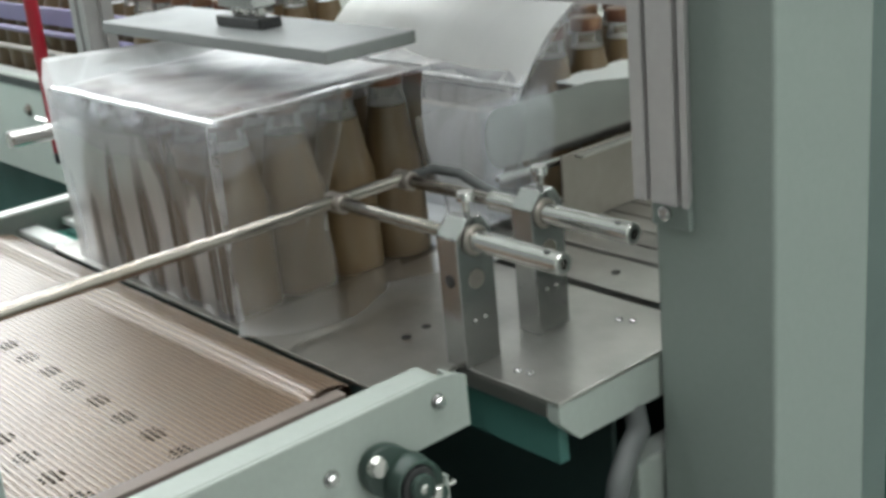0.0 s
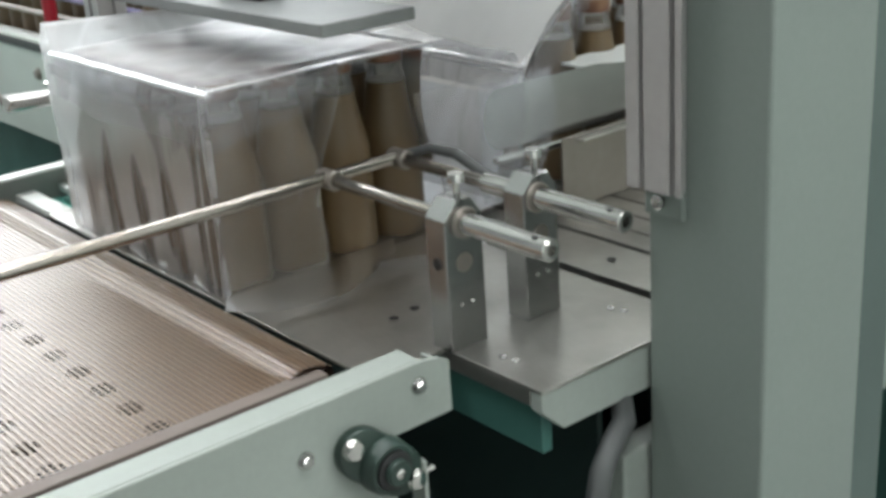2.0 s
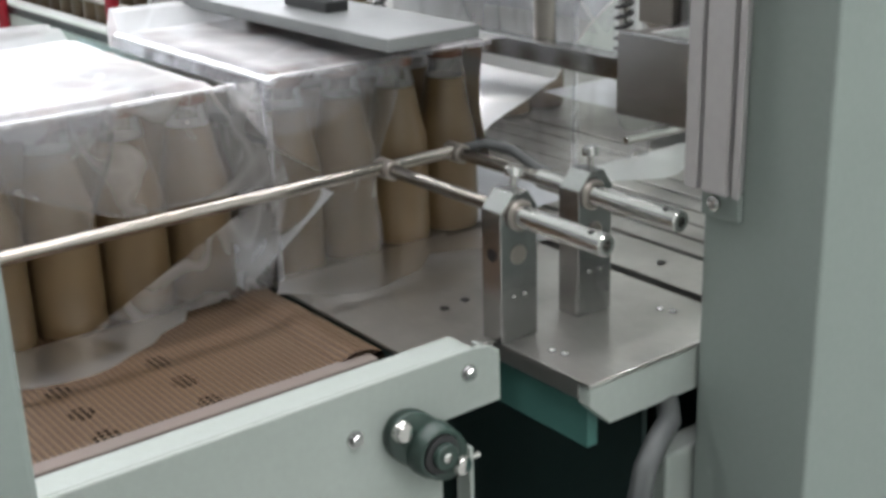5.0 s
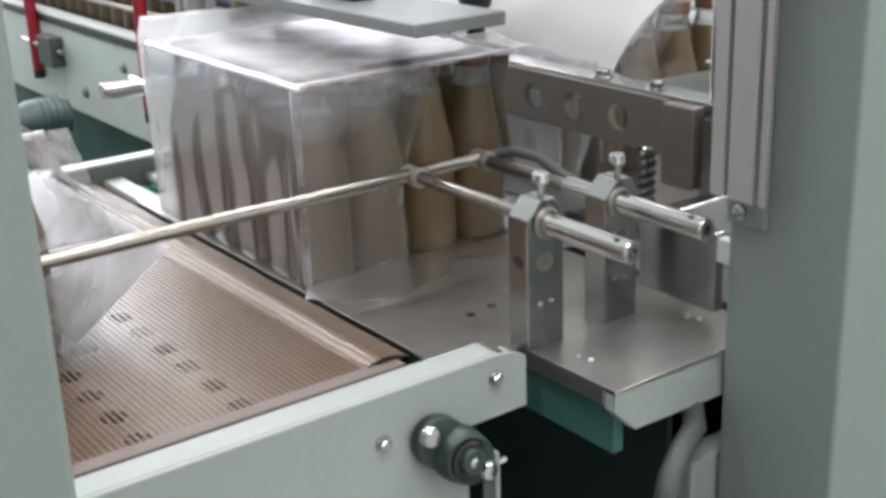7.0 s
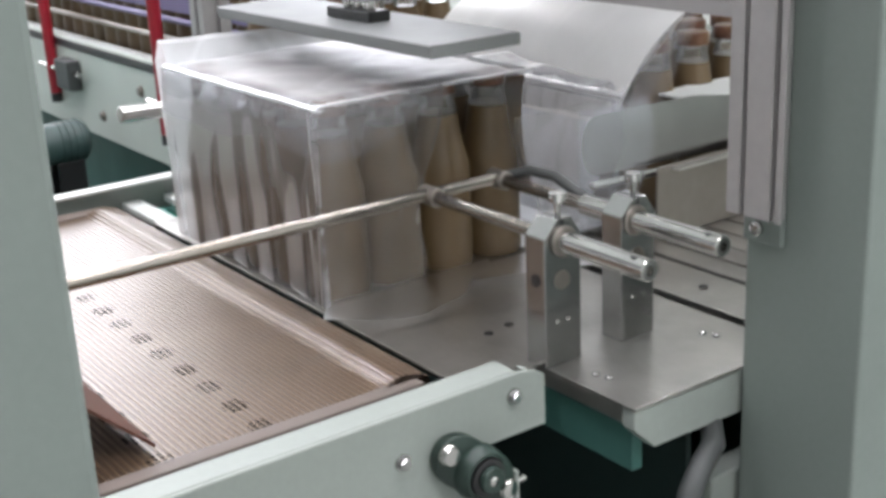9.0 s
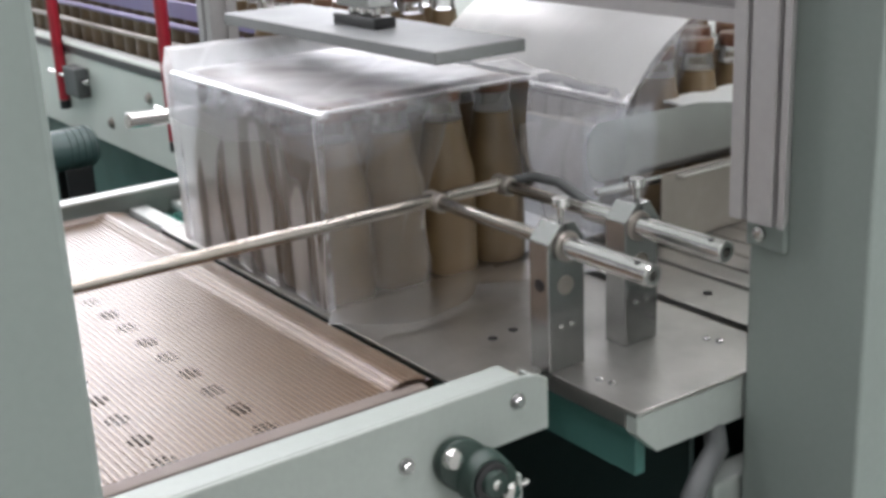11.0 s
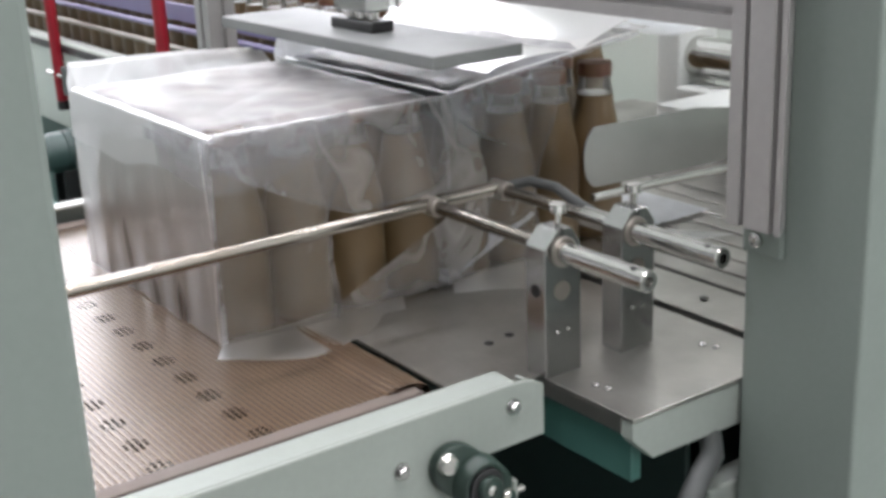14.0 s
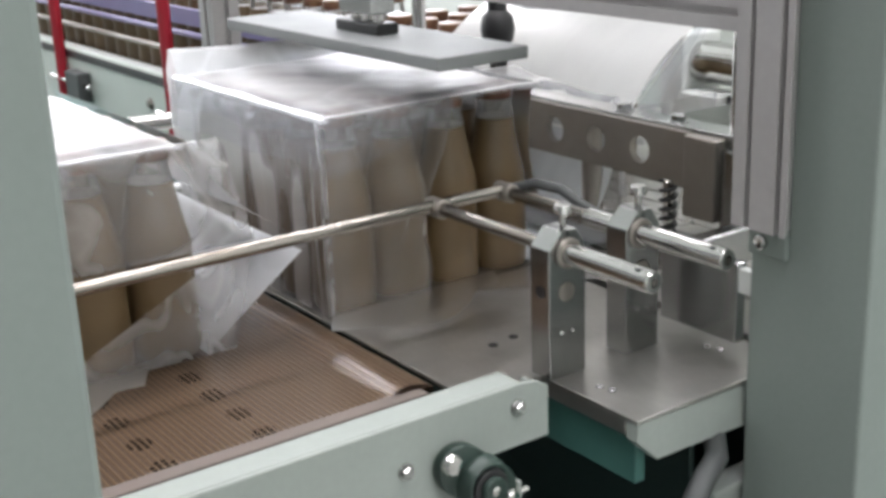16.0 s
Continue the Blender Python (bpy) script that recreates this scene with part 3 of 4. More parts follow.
def bar_with_holes(x0, x1, z0, z1, xs, r, y0, y1):
    """A bar whose round holes go right through."""
    b = bmesh.new()
    zc, seg = (z0 + z1) / 2, 20
    for y, flip in ((y0, False), (y1, True)):
        cut = [x0] + [(a + c) / 2 for a, c in zip(xs, xs[1:])] + [x1]
        for xc, a, c in zip(xs, cut, cut[1:]):
            ring, rim = [], []
            turns = sorted([2 * math.pi * (k + 0.5) / seg for k in range(seg)] + [math.atan2(dz, dx) % (2 * math.pi) for dx in (c - xc, a - xc) for dz in (z1 - zc, z0 - zc)])
            for t in turns:
                u, v = math.cos(t), math.sin(t)
                ring.append(b.verts.new((xc + r * u, y, zc + r * v)))
                kx = ((c - xc) if u > 0 else (xc - a)) / abs(u)
                kz = (z1 - zc) / abs(v)
                s = min(kx, kz)
                rim.append(b.verts.new((xc + s * u, y, zc + s * v)))
            for k in range(len(turns)):
                f = (ring[k], ring[(k + 1) % len(turns)], rim[(k + 1) % len(turns)], rim[k])
                b.faces.new(f if flip else f[::-1])
    for xc in xs:
        for k in range(seg):
            t0, t1 = 2 * math.pi * (k + 0.5) / seg, 2 * math.pi * (k + 1.5) / seg
            q = [(xc + r * math.cos(t), y, zc + r * math.sin(t)) for t, y in ((t0, y0), (t0, y1), (t1, y1), (t1, y0))]
            b.faces.new([b.verts.new(p) for p in q])
    for q in (((x0, y0, z1), (x1, y0, z1), (x1, y1, z1), (x0, y1, z1)), ((x0, y0, z0), (x0, y1, z0), (x1, y1, z0), (x1, y0, z0)),
              ((x0, y0, z0), (x0, y0, z1), (x0, y1, z1), (x0, y1, z0)), ((x1, y0, z0), (x1, y1, z0), (x1, y1, z1), (x1, y0, z1))):
        b.faces.new([b.verts.new(p) for p in q])
    bmesh.ops.remove_doubles(b, verts=b.verts[:], dist=1e-5)
    bmesh.ops.recalc_face_normals(b, faces=b.faces[:])
    return b


part("bar", bar_with_holes(J0, 0.145, JZ0, JZ1, holes, 0.0145, 0.334, 0.342), JAW, jaw)
part("end_block", box(0.1455, 0.188, 0.328, 0.348, 0.072, 0.156, 0.002), JAW, jaw)
part("top_bar", box(J0, 0.205, 0.3425, 0.376, 0.147, 0.160, 0.002), ALU, jaw)
part("end_plate", box(0.1885, 0.225, 0.336, 0.372, 0.045, 0.1465, 0.002), ALU, jaw)
for x in (-0.30, 0.03, 0.11):
    part("top_bolt", hex_bolt(pose(x, 0.358, 0.160), 0.008, 0.007), ALU, jaw)
part("guide_pin", rod((-0.015, 0.352, 0.03), (-0.015, 0.352, 0.147), 0.012), JAW, jaw, smooth=True)
for x in (0.122, -0.30):
    pts = [(x + 0.0085 * math.cos(t * 0.7), 0.333 + 0.0085 * math.sin(t * 0.7), 0.036 + 0.068 * t / 60) for t in range(61)]
    part("spring", tube(pts, 0.0021, n=6), BLACK, jaw, "black coil spring", smooth=True)
    part("spring_pin", rod((x, 0.333, 0.034), (x, 0.333, 0.105), 0.0055), CHROME, jaw, smooth=True)
part("seal_bar", box(J0, 0.20, 0.322, 0.346, 0.012, 0.035, 0.002), ALU, jaw)
part("side_arm", box(0.226, 0.318, 0.218, 0.230, 0.014, 0.088, 0.002), ALU, jaw, "flat machined side arm plate")
part("arm_link", box(0.226, 0.246, 0.2302, 0.371, 0.05, 0.085, 0.002), ALU, jaw)
part("arm_nub", box(0.3182, 0.338, 0.219, 0.229, 0.062, 0.084, 0.001), WHITE, jaw)
part("knob", spin([(0.010, 0.160), (0.012, 0.205), (0.019, 0.214), (0.021, 0.228), (0.019, 0.242), (0.012, 0.25), (0.012, 0.50)], pose(-0.190, 0.358, 0), 24), BLACK, jaw, "black rubber cylinder foot", smooth=True)
for x in (-0.36, 0.19):
    part("drive_rod", rod((x, 0.36, 0.16), (x, 0.36, 0.70), 0.009), CHROME, jaw, smooth=True)

# ---- pusher side plate ----
pusher = thing("pusher_plate", "bent stainless side plate with a rounded end", "guide plate")
ol = [(0.02 - 0.02 * math.cos(math.radians(a)), 0.117 + 0.033 * math.sin(math.radians(a))) for a in range(-90, 91, 15)]
part("plate", extrude_outline([*ol, (0.17, 0.147), (0.24, 0.137), (0.40, 0.133), (0.40, 0.072)], "x", 0.048, 0.0505, 0.0006), ALU, pusher)
# white colour stands in for the steel's bright reflection here
part("top_flange", box(-0.020, 0.0478, 0.175, 0.40, 0.1370, 0.1400, 0.0006), WHITE, pusher, "bent top flange, white for its bright reflection")
part("lower_rod", rod((0.051, 0.012, 0.0745), (0.051, 0.40, 0.0625), 0.0048), CHROME, pusher, smooth=True)
part("stay", box(0.0507, 0.066, 0.30, 0.33, 0.0, 0.10, 0.002), ALU, pusher)

# ---- infeed conveyor ----
inf = thing("infeed_conveyor", "pale green infeed conveyor carrying bottles", "conveyor")
part("side_beam", box(-3.6, -0.56, 0.438, 0.450, -0.205, 0.012, 0.003), INFEED, inf)
part("top_lip", box(-3.6, -0.56, 0.4502, 0.475, 0.004, 0.012, 0.002), WHITE, inf)
part("chain_bed", box(-3.6, -0.56, 0.4752, 0.80, -0.02, 0.0, 0.002), JAW, inf)
part("under_skirt", box(-3.6, -0.56, 0.50, 0.51, FLOOR, -0.2052, 0.002), TEAL, inf)
part("far_beam", box(-3.6, -0.56, 0.8002, 0.812, -0.205, 0.012, 0.003), INFEED, inf)
part("wear_strip", box(-3.6, -0.56, 0.4345, 0.4378, -0.012, 0.006, 0.001), BLACK, inf)
for z, mt in ((0.060, JAW), (0.100, PURPLE)):
    part("rail", rod((-3.6, 0.468, z), (-0.75, 0.468, z), 0.006), mt, inf, smooth=True)
part("rail_strip", box(-3.6, -0.75, 0.472, 0.480, 0.115, 0.150, 0.002), PURPLE, inf, "violet plastic guide strip")
part("rail_strip", box(-3.6, -0.75, 0.60, 0.612, 0.20, 0.222, 0.002), WHITE, inf)
for x in (-2.9, -1.75, -0.9):
    part("leg", box(x - 0.03, x + 0.03, 0.57, 0.62, FLOOR, -0.022, 0.003), TEAL, inf)
for x, z0 in ((-2.005, -0.13), (-1.352, -0.125), (-2.75, -0.14)):
    p = thing("rail_post", "red plastic guide rail post with a grey clamp", "post", "red rail posts", m=pose(x, 0.424, 0))
    part("stem", rod((0, 0, z0), (0, 0, 0.42), 0.0135), RED, p, smooth=True)
    part("tip", rod((0, 0, z0 - 0.022), (0, 0, z0 - 0.001), 0.0135), BLACK, p)
    part("clamp", box(0.070, 0.158, -0.02, 0.013, -0.105, -0.035, 0.004), RUBBER, p, "grey plastic clamp")
    part("clamp_pin", rod((-0.07, -0.005, -0.065), (0.19, -0.005, -0.065), 0.006), CHROME, p)
for x, z in ((-1.74, -0.15), (-1.50, -0.06)):
    part("beam_bolt", hex_bolt(Matrix.Translation((x, 0.438, z)) @ FACE_Y, 0.010, 0.007), JAW, inf)
motor = thing("gear_motor", "grey-teal gear motor under the infeed conveyor", "motor", m=pose(-1.66, 0.31, -0.175))
part("body", spin([(0.036, -0.05), (0.045, -0.04), (0.045, 0.04), (0.040, 0.05), (0.040, 0.07), (0.025, 0.08)], FACE_Y, 28), MOTOR, motor, smooth=True)
for k in range(4):
    part("fin", spin([(0.0455, 0.0), (0.048, 0.001), (0.048, 0.004), (0.0455, 0.005)], Matrix.Translation((0, 0.035 - k * 0.015, 0)) @ FACE_Y, 28), MOTOR, motor)
for x in (-0.03, 0.03):
    part("foot", box(x - 0.006, x + 0.006, -0.03, 0.03, -0.3648, -0.038, 0.002), BLACK, motor)
deck = thing("side_deck", "white sheet metal deck beside the belt", "deck")
part("deck_plate", box(-0.525, -0.403, 0.0, 0.026, -0.014, -0.004, 0.002), WHITE, deck)
part("deck_plate", box(-0.525, -0.403, 0.058, 0.20, -0.014, -0.004, 0.002), WHITE, deck)
part("deck_bar", box(-0.525, -0.403, 0.0262, 0.0578, -0.030, -0.020, 0.002), MINT, deck, "bright teal cross bar")
part("deck_leg", box(-0.50, -0.46, 0.05, 0.09, -0.54, -0.0142, 0.002), TEAL, deck)
duct = thing("machine_cabinet", "teal painted machine cabinet behind the belt", "cabinet")
part("body", box(-2.9, -0.95, -0.35, 0.22, -0.54, -0.26, 0.004), TEAL, duct)
part("lid", box(-2.9, -0.95, -0.352, 0.222, -0.2598, -0.245, 0.003), TEAL, duct)

# ---- behind the table ----
back = thing("back_panel", "pale green machine back panel with bolts", "panel")
part("sheet_panel", box(-0.95, 0.75, 0.98, 0.99, -0.30, 0.75, 0.002), INFEED, back)
for x, z in ((-0.20, 0.10), (-0.20, 0.27), (0.2, 0.27)):
    part("bolt", hex_bolt(Matrix.Translation((x, 0.98, z)) @ FACE_Y, 0.010, 0.008), CHROME, back)
part("foot", box(-0.9, 0.7, 0.98, 1.03, FLOOR, -0.302, 0.002), TEAL, back)
air = thing("air_cylinder", "horizontal steel air cylinder on a white bracket", "air cylinder")
part("barrel", rod((-0.30, 0.80, 0.125), (0.20, 0.80, 0.125), 0.030), CHROME, air, smooth=True)
part("mount", box(-0.315, -0.270, 0.76, 0.84, 0.0, 0.165, 0.003), WHITE, air)
part("mount", box(0.16, 0.20, 0.76, 0.84, 0.0, 0.165, 0.003), ALU, air)
part("white_block", box(-0.262, -0.195, 0.745, 0.80, 0.0, 0.088, 0.003), WHITE, air)
part("black_block", box(-0.190, 0.10, 0.765, 0.80, 0.0, 0.088, 0.003), BLACK, air)
tray = thing("rear_table", "stainless rear table under the waiting bottles", "table")
part("top", box(-0.558, 0.42, 0.606, 0.95, -0.012, -0.001, 0.001), STEEL, tray)
for x in (-0.5, 0.36):
    part("leg", box(x - 0.025, x + 0.025, 0.85, 0.90, FLOOR, -0.0122, 0.003), TEAL, tray)

# ---- bottles ----
R = 0.0318
BODY = [(0.026, 0.0), (0.0305, 0.0015), (R, 0.005), (R, 0.030), (R * 0.985, 0.060), (R, 0.102), (0.0314, 0.108), (0.0302, 0.114), (0.0280, 0.122), (0.0250, 0.136), (0.0226, 0.149), (0.0208, 0.160), (0.0203, 0.164)]
NECK = [(0.0204, 0.1645), (0.0194, 0.169), (0.0182, 0.174), (0.0176, 0.178), (0.0176, 0.182), (0.0186, 0.183), (0.0186, 0.184)]
CAPP = [(0.0194, 0.1845), (0.0196, 0.186), (0.0196, 0.197), (0.0186, 0.1995), (0.0160, 0.2)]
mesh_body = smooth_mesh(spin(BODY, n=22), "bottle", DRINK, True)
mesh_neck = smooth_mesh(spin(NECK, n=18), "neck", GLASS, True)
mesh_cap = smooth_mesh(spin(CAPP, n=22), "cap", CAP, True)
GAP = 0.0652


def bottle(m, parent=None):
    b = new("bottle", mesh_body)
    b.parent = parent
    b.matrix_basis = m
    for nm, me, lb in (("neck", mesh_neck, "clear glass neck"), ("cap", mesh_cap, "red-gold cap")):
        o = new(nm, me)
        o.parent = b
        o["label"] = lb
    return b


def bottle_group(label):
    g = thing("bottle_pack", label, "bottles", "packs of bottles")
    for i in range(5):
        for j in range(4):
            bottle(pose(-0.0325 - GAP * i, 0.0325 + GAP * j, 0.0004, 0, 0, random.uniform(0, 360)), g)
    return g


packs = [bottle_group("pack of tan drink bottles with red-gold caps in rows") for k in range(4)]
for k in range(36):
    for lane in range(3):
        b = bottle(pose(-0.84 - 0.0672 * k + 0.03 * (lane % 2), 0.515 + 0.060 * lane, 0.0004, 0, 0, random.uniform(0, 360)))
        tagged(b, "tan drink bottle queued on the infeed conveyor", "bottle", "bottles queued on the infeed conveyor")

# ---- film ----
W0, W1, TOP, LEN = -0.333, 0.006, 0.2035, 0.250


BULGE = [(W0 + 0.012, TOP - 0.006), (-0.342, 0.224), (-0.360, 0.226), (-0.376, 0.200), (-0.370, 0.140), (-0.352, 0.050), (-0.341, 0.002)]


def film_wrap(seed):
    """The film round a pack in loose rigid pieces: hinged at the pack's top front edge, sides and tail."""
    w = thing("film_wrap", "clear creased plastic film draped over a bottle pack", "plastic film", "film wraps")

    def fold(x, z):
        return 0.0004 * math.sin(x * 120 + 3 * wob(x, z, seed)) * (0.3 + 0.7 * (1 - z / 0.2)) + 0.0014 * wob(x * 1.5, seed, z, 9)

    def front(u, v):
        x, z = W0 + (W1 - W0) * u, TOP - 0.005 - (TOP - 0.007) * v
        roll = 0.009 * math.exp(-((TOP - z) / 0.012) ** 2)
        hug = 0.5 + 0.5 * math.cos(2 * math.pi * (x + 0.0002) / GAP)
        hug = 0.0022 * hug * min(1, v * 1.6) ** 2 * (1 if W0 + 0.02 < x < W1 - 0.02 else 0.3)
        return (x, -0.006 + fold(x, z) + roll - 0.004 * v * (1 - v) + hug, z)
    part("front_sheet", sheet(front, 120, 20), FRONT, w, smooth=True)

    def corner(u, v):
        a, z = math.pi * (0.62 * u - 0.06), TOP - 0.006 - (TOP - 0.009) * v
        k = 0.0012 * wob(z * 2, seed, 3, 12)
        r = 0.0042 + 0.0012 * math.sin(z * 40 + seed)
        return (W1 - 0.0035 + k + r * math.sin(a), -0.0035 - r * math.cos(a), z)
    # milky strip painted in for the bright line down the corner
    part("corner_glint", sheet(corner, 6, 16), EDGE_GLINT, w, smooth=True)

    def side(u, v):
        z = TOP - (TOP - 0.002) * v
        y = (0.150 - 0.035 * min(1, v * 1.4) + 0.006 * math.sin(v * 9)) * u - 0.005
        return (W1 + 0.001 + 0.0012 * wob(y * 2, z, seed + 3, 9) + 0.0007 * math.sin(y * 110 + z * 20) * v, y, z)

    def side_local(u, v):
        u = u * 1.05 if u * 1.05 <= 1 else 2 - u * 1.05
        x, y, z = side(u, v)
        return (x - W1, y + 0.006, z)
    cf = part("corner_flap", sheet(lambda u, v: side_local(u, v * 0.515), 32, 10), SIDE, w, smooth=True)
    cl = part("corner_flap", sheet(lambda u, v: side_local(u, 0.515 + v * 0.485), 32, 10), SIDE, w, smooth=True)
    cf.location = cl.location = (W1, -0.006, 0)

    def far_side(u, v):
        """The overhanging film at the far end: out from the top, round and back in to the base."""
        k = 6 * v
        i = min(5, int(k))
        (xa, za), (xb, zb) = BULGE[i], BULGE[i + 1]
        f = k - i
        f = f if 0 < i < 5 else f * f * (3 - 2 * f)
        x, z = xa + (xb - xa) * f, za + (zb - za) * f
        y = -0.002 + 0.242 * u
        return (x + 0.006 * wob(y * 1.4, z, seed + 7, 12) * min(1, 2 * v), y + 0.010 * math.sin(v * 3.1) * (1 - 2 * u), z - 0.016 * u * max(0, 1 - abs(v - 0.25) * 4) + 0.003 * wob(y, x, seed + 4, 10))
    part("far_flap", sheet(far_side, 24, 30), EAR, w, smooth=True)

    def spread(u, v):
        """The loose lower edge that lies on the table beside the pack."""
        y = -0.004 + 0.200 * u
        wide = (0.030 + 0.050 * math.sin(min(1, u * 1.15) * 3.1) + 0.016 * wob(y, seed, 5, 16)) * v
        return (W1 - 0.004 + wide, y - 0.02 * v, 0.0068 - 0.0030 * v * v + 0.0016 * wob(y, wide, seed, 22))
    part("table_flap", sheet(spread, 30, 10), SPREAD, w, smooth=True)
    # the top hinges about the front upper edge: its own origin lies there

    def top(u, v):
        x, y = W0 + (W1 - W0) * u, LEN * v
        edge = min(u, 1 - u, 1.0) * 12
        sag = 0.0002 * math.sin(x * 96.4) * math.sin(y * 96.4) * (1 if edge > 1 else edge)
        return (x, y + 0.0015 * (1 - v), sag + 0.0022 * wob(x, y, seed + 1, 10) - 0.004 * (1 - min(1, edge)) - 0.005 * max(0, 1 - v / 0.05) ** 2 - 0.007 * max(0, 1 - (1 - v) / 0.07) ** 2)
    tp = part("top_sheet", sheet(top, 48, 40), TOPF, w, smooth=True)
    tp.location = (0, 0, TOP)

    # rims put the highlight of the top edges into white film
    def rim_front(u, v):
        x, a = W0 + (W1 - W0) * u, math.pi * (0.75 * v - 0.1)
        k = 0.0038 + 0.0016 * wob(x, seed, 2, 16)
        return (x, 0.0015 - k * math.sin(a), -0.0062 + k * math.cos(a) + 0.0008 * wob(x, seed, 6, 20))
    part("front_glint", sheet(rim_front, 60, 6), EDGE_GLINT, tp, smooth=True)

    def rim_side(u, v):
        y, a = -0.002 + 0.262 * u, math.pi * (0.75 * v - 0.1)
        k = 0.0036 + 0.0016 * wob(y, seed, 4, 16)
        return (W1 - 0.003 + k * math.sin(a), y, -0.0052 + k * math.cos(a) + 0.0010 * wob(y, seed, 8, 18))
    part("side_glint", sheet(rim_side, 50, 6), EDGE_GLINT, tp, smooth=True)

    for deep in (0.026, 0.048):
        def drape_front(u, v):
            x = W0 + (W1 - W0) * u
            d = (deep + 0.014 * wob(x, seed, 12 + deep, 11)) * v
            return (x, -0.0042 - 0.0030 * v - 0.0008 * deep / 0.026, -0.005 - d)
        part("neck_drape", sheet(drape_front, 60, 4), DRAPE, tp, smooth=True)

        def drape_side(u, v):
            y = -0.004 + 0.150 * u
            d = (deep + 0.014 * wob(y, seed, 14 + deep, 11)) * v * (1 - 0.75 * u * u)
            return (W1 + 0.0030 + 0.0008 * deep / 0.026, y, -0.005 - d)
        part("neck_drape", sheet(drape_side, 30, 4), DRAPE, tp, smooth=True)

    def upper(u, v):
        y = 0.004 + 0.275 * u
        v = v * 1.05 if v * 1.05 <= 1 else 2 - v * 1.05
        drop = (0.028 + 0.074 * min(1, u * 2.2) ** 0.8) * v
        return (0.0018 * wob(y, drop, seed + 5, 12) + 0.003 * math.sin(v * 3.1), y + 0.03 * v * u, -drop)
    up = part("upper_flap", sheet(upper, 30, 26), FLAP, tp, smooth=True)
    up.location = (W1, 0, -0.0018)

    def tail_top(u, v):
        x = W0 + (W1 - W0) * u
        return (x, 0.135 * v, -0.012 * math.sin(v * 3.1) + 0.0016 * wob(x, v * 0.1, seed + 8, 10))
    tt = part("tail_sheet", sheet(tail_top, 30, 10), TAIL, tp, smooth=True)
    tt.location = (0, LEN, 0)

    def lower(u, v):
        y = 0.004 + 0.275 * u
        rise = (0.004 + 0.11 * max(0, u - 0.30) / 0.70) * v
        return (0.0015 * wob(y, rise, seed + 6, 12), y + 0.02 * v * u, rise)
    lo = part("lower_flap", sheet(lower, 26, 8), FLAP, w, smooth=True)
    lo.location = (W1 + 0.002, 0, 0.003)

    def tail_low(u, v):
        x = W0 + (W1 - W0) * u
        return (x, 0.13 * v, 0.0016 * wob(x, v * 0.1, seed + 9, 10))
    tl = part("tail_under", sheet(tail_low, 24, 8), TAIL, w, smooth=True)
    tl.location = (0, LEN, 0.004)
    return w, tp, up, tt, lo, tl, cf, cl


wraps = [film_wrap(11.3 * k + 2) for k in range(4)]


SKY, SKZ = 0.487, 0.240


def curtain(u, v):
    x = -0.37 + 0.385 * u
    y = SKY + 0.004 * math.sin(v * 5) + 0.07 * v ** 1.8 + 0.002 * wob(x, v * 0.3, 4, 5)
    return (x, y, SKZ + 0.48 * v)


def skirt(u, v):
    """Hangs from the hinge, bulging to the front."""
    x = -0.37 + 0.385 * u
    a = 0.165 * v
    return (x - 0.012 * v * v, -0.020 * math.sin(v * 3.14) + 0.0015 * wob(x, v * 0.2, 9, 5), -a)


cur = thing("film_curtain", "white translucent film hanging from the film roll", "plastic film")
part("sheet", sheet(curtain, 40, 24), CURTAIN, cur, smooth=True)
sk = part("skirt", sheet(skirt, 40, 16), CURTAIN, cur, smooth=True)


def hem_sheet(u, v):
    x = -0.37 + 0.385 * u
    return (x - 0.012 + 0.012 * v * math.sin(v * 6), -0.006 * math.sin(v * 3.1) + 0.002 * wob(x, v * 0.2, 15, 7), -0.121 * v)


sl = part("lower_skirt", sheet(hem_sheet, 30, 12), HAZE, sk, smooth=True)
sl.location = (0, 0, -0.165)


def veil(u, v):
    """The loose film end that hangs beside the guide plate, where it hangs lowest."""
    z = 0.165 - 0.125 * v
    y = 0.262 + (0.098 + 0.014 * math.sin(v * 3.1) - 0.030 * v * v) * u
    return (0.0725 + 0.004 * math.sin(u * 3.1) + 0.002 * wob(y, z, 21, 14), y, z)


loose = part("loose_end", sheet(veil, 20, 16), VEIL, cur, "thin bluish loose film end", smooth=True)
part("roll", rod((-0.42, SKY + 0.08, SKZ + 0.50), (0.08, SKY + 0.08, SKZ + 0.50), 0.03), WHITE, cur, smooth=True)
gate = thing("gate_plate", "low grey steel gate plate beside the waiting bottles", "guide plate")
part("plate", box(0.066, 0.069, 0.380, 0.56, 0.0, 0.082, 0.001), JAW, gate)
part("lip", box(0.0692, 0.082, 0.40, 0.56, 0.0765, 0.0795, 0.001), STEEL, gate)

# ---- tunnel strip swinging over the belt ----
HY, HZ = -0.52, 0.26
splice = thing("tunnel_strip", "dark brown flexible strip hanging over the belt", "curtain strip")
part("strip", box(0.02, 0.168, -0.0012, 0.0012, -0.366, 0, 0.0004), SPLICE, splice)
part("clip", rod((-0.02, 0, 0.004), (0.19, 0, 0.004), 0.006), JAW, splice)
hold = thing("strip_rod", "steel rod that holds the hanging strip", "rod")
part("bar", rod((-0.52, HY, HZ + 0.018), (0.286, HY, HZ + 0.018), 0.007), JAW, hold)
for x in (-0.525, 0.272):
    part("bar_post", box(x - 0.006, x + 0.006, HY - 0.006, HY + 0.006, 0.0, HZ + 0.026, 0.001), PAINT, hold)


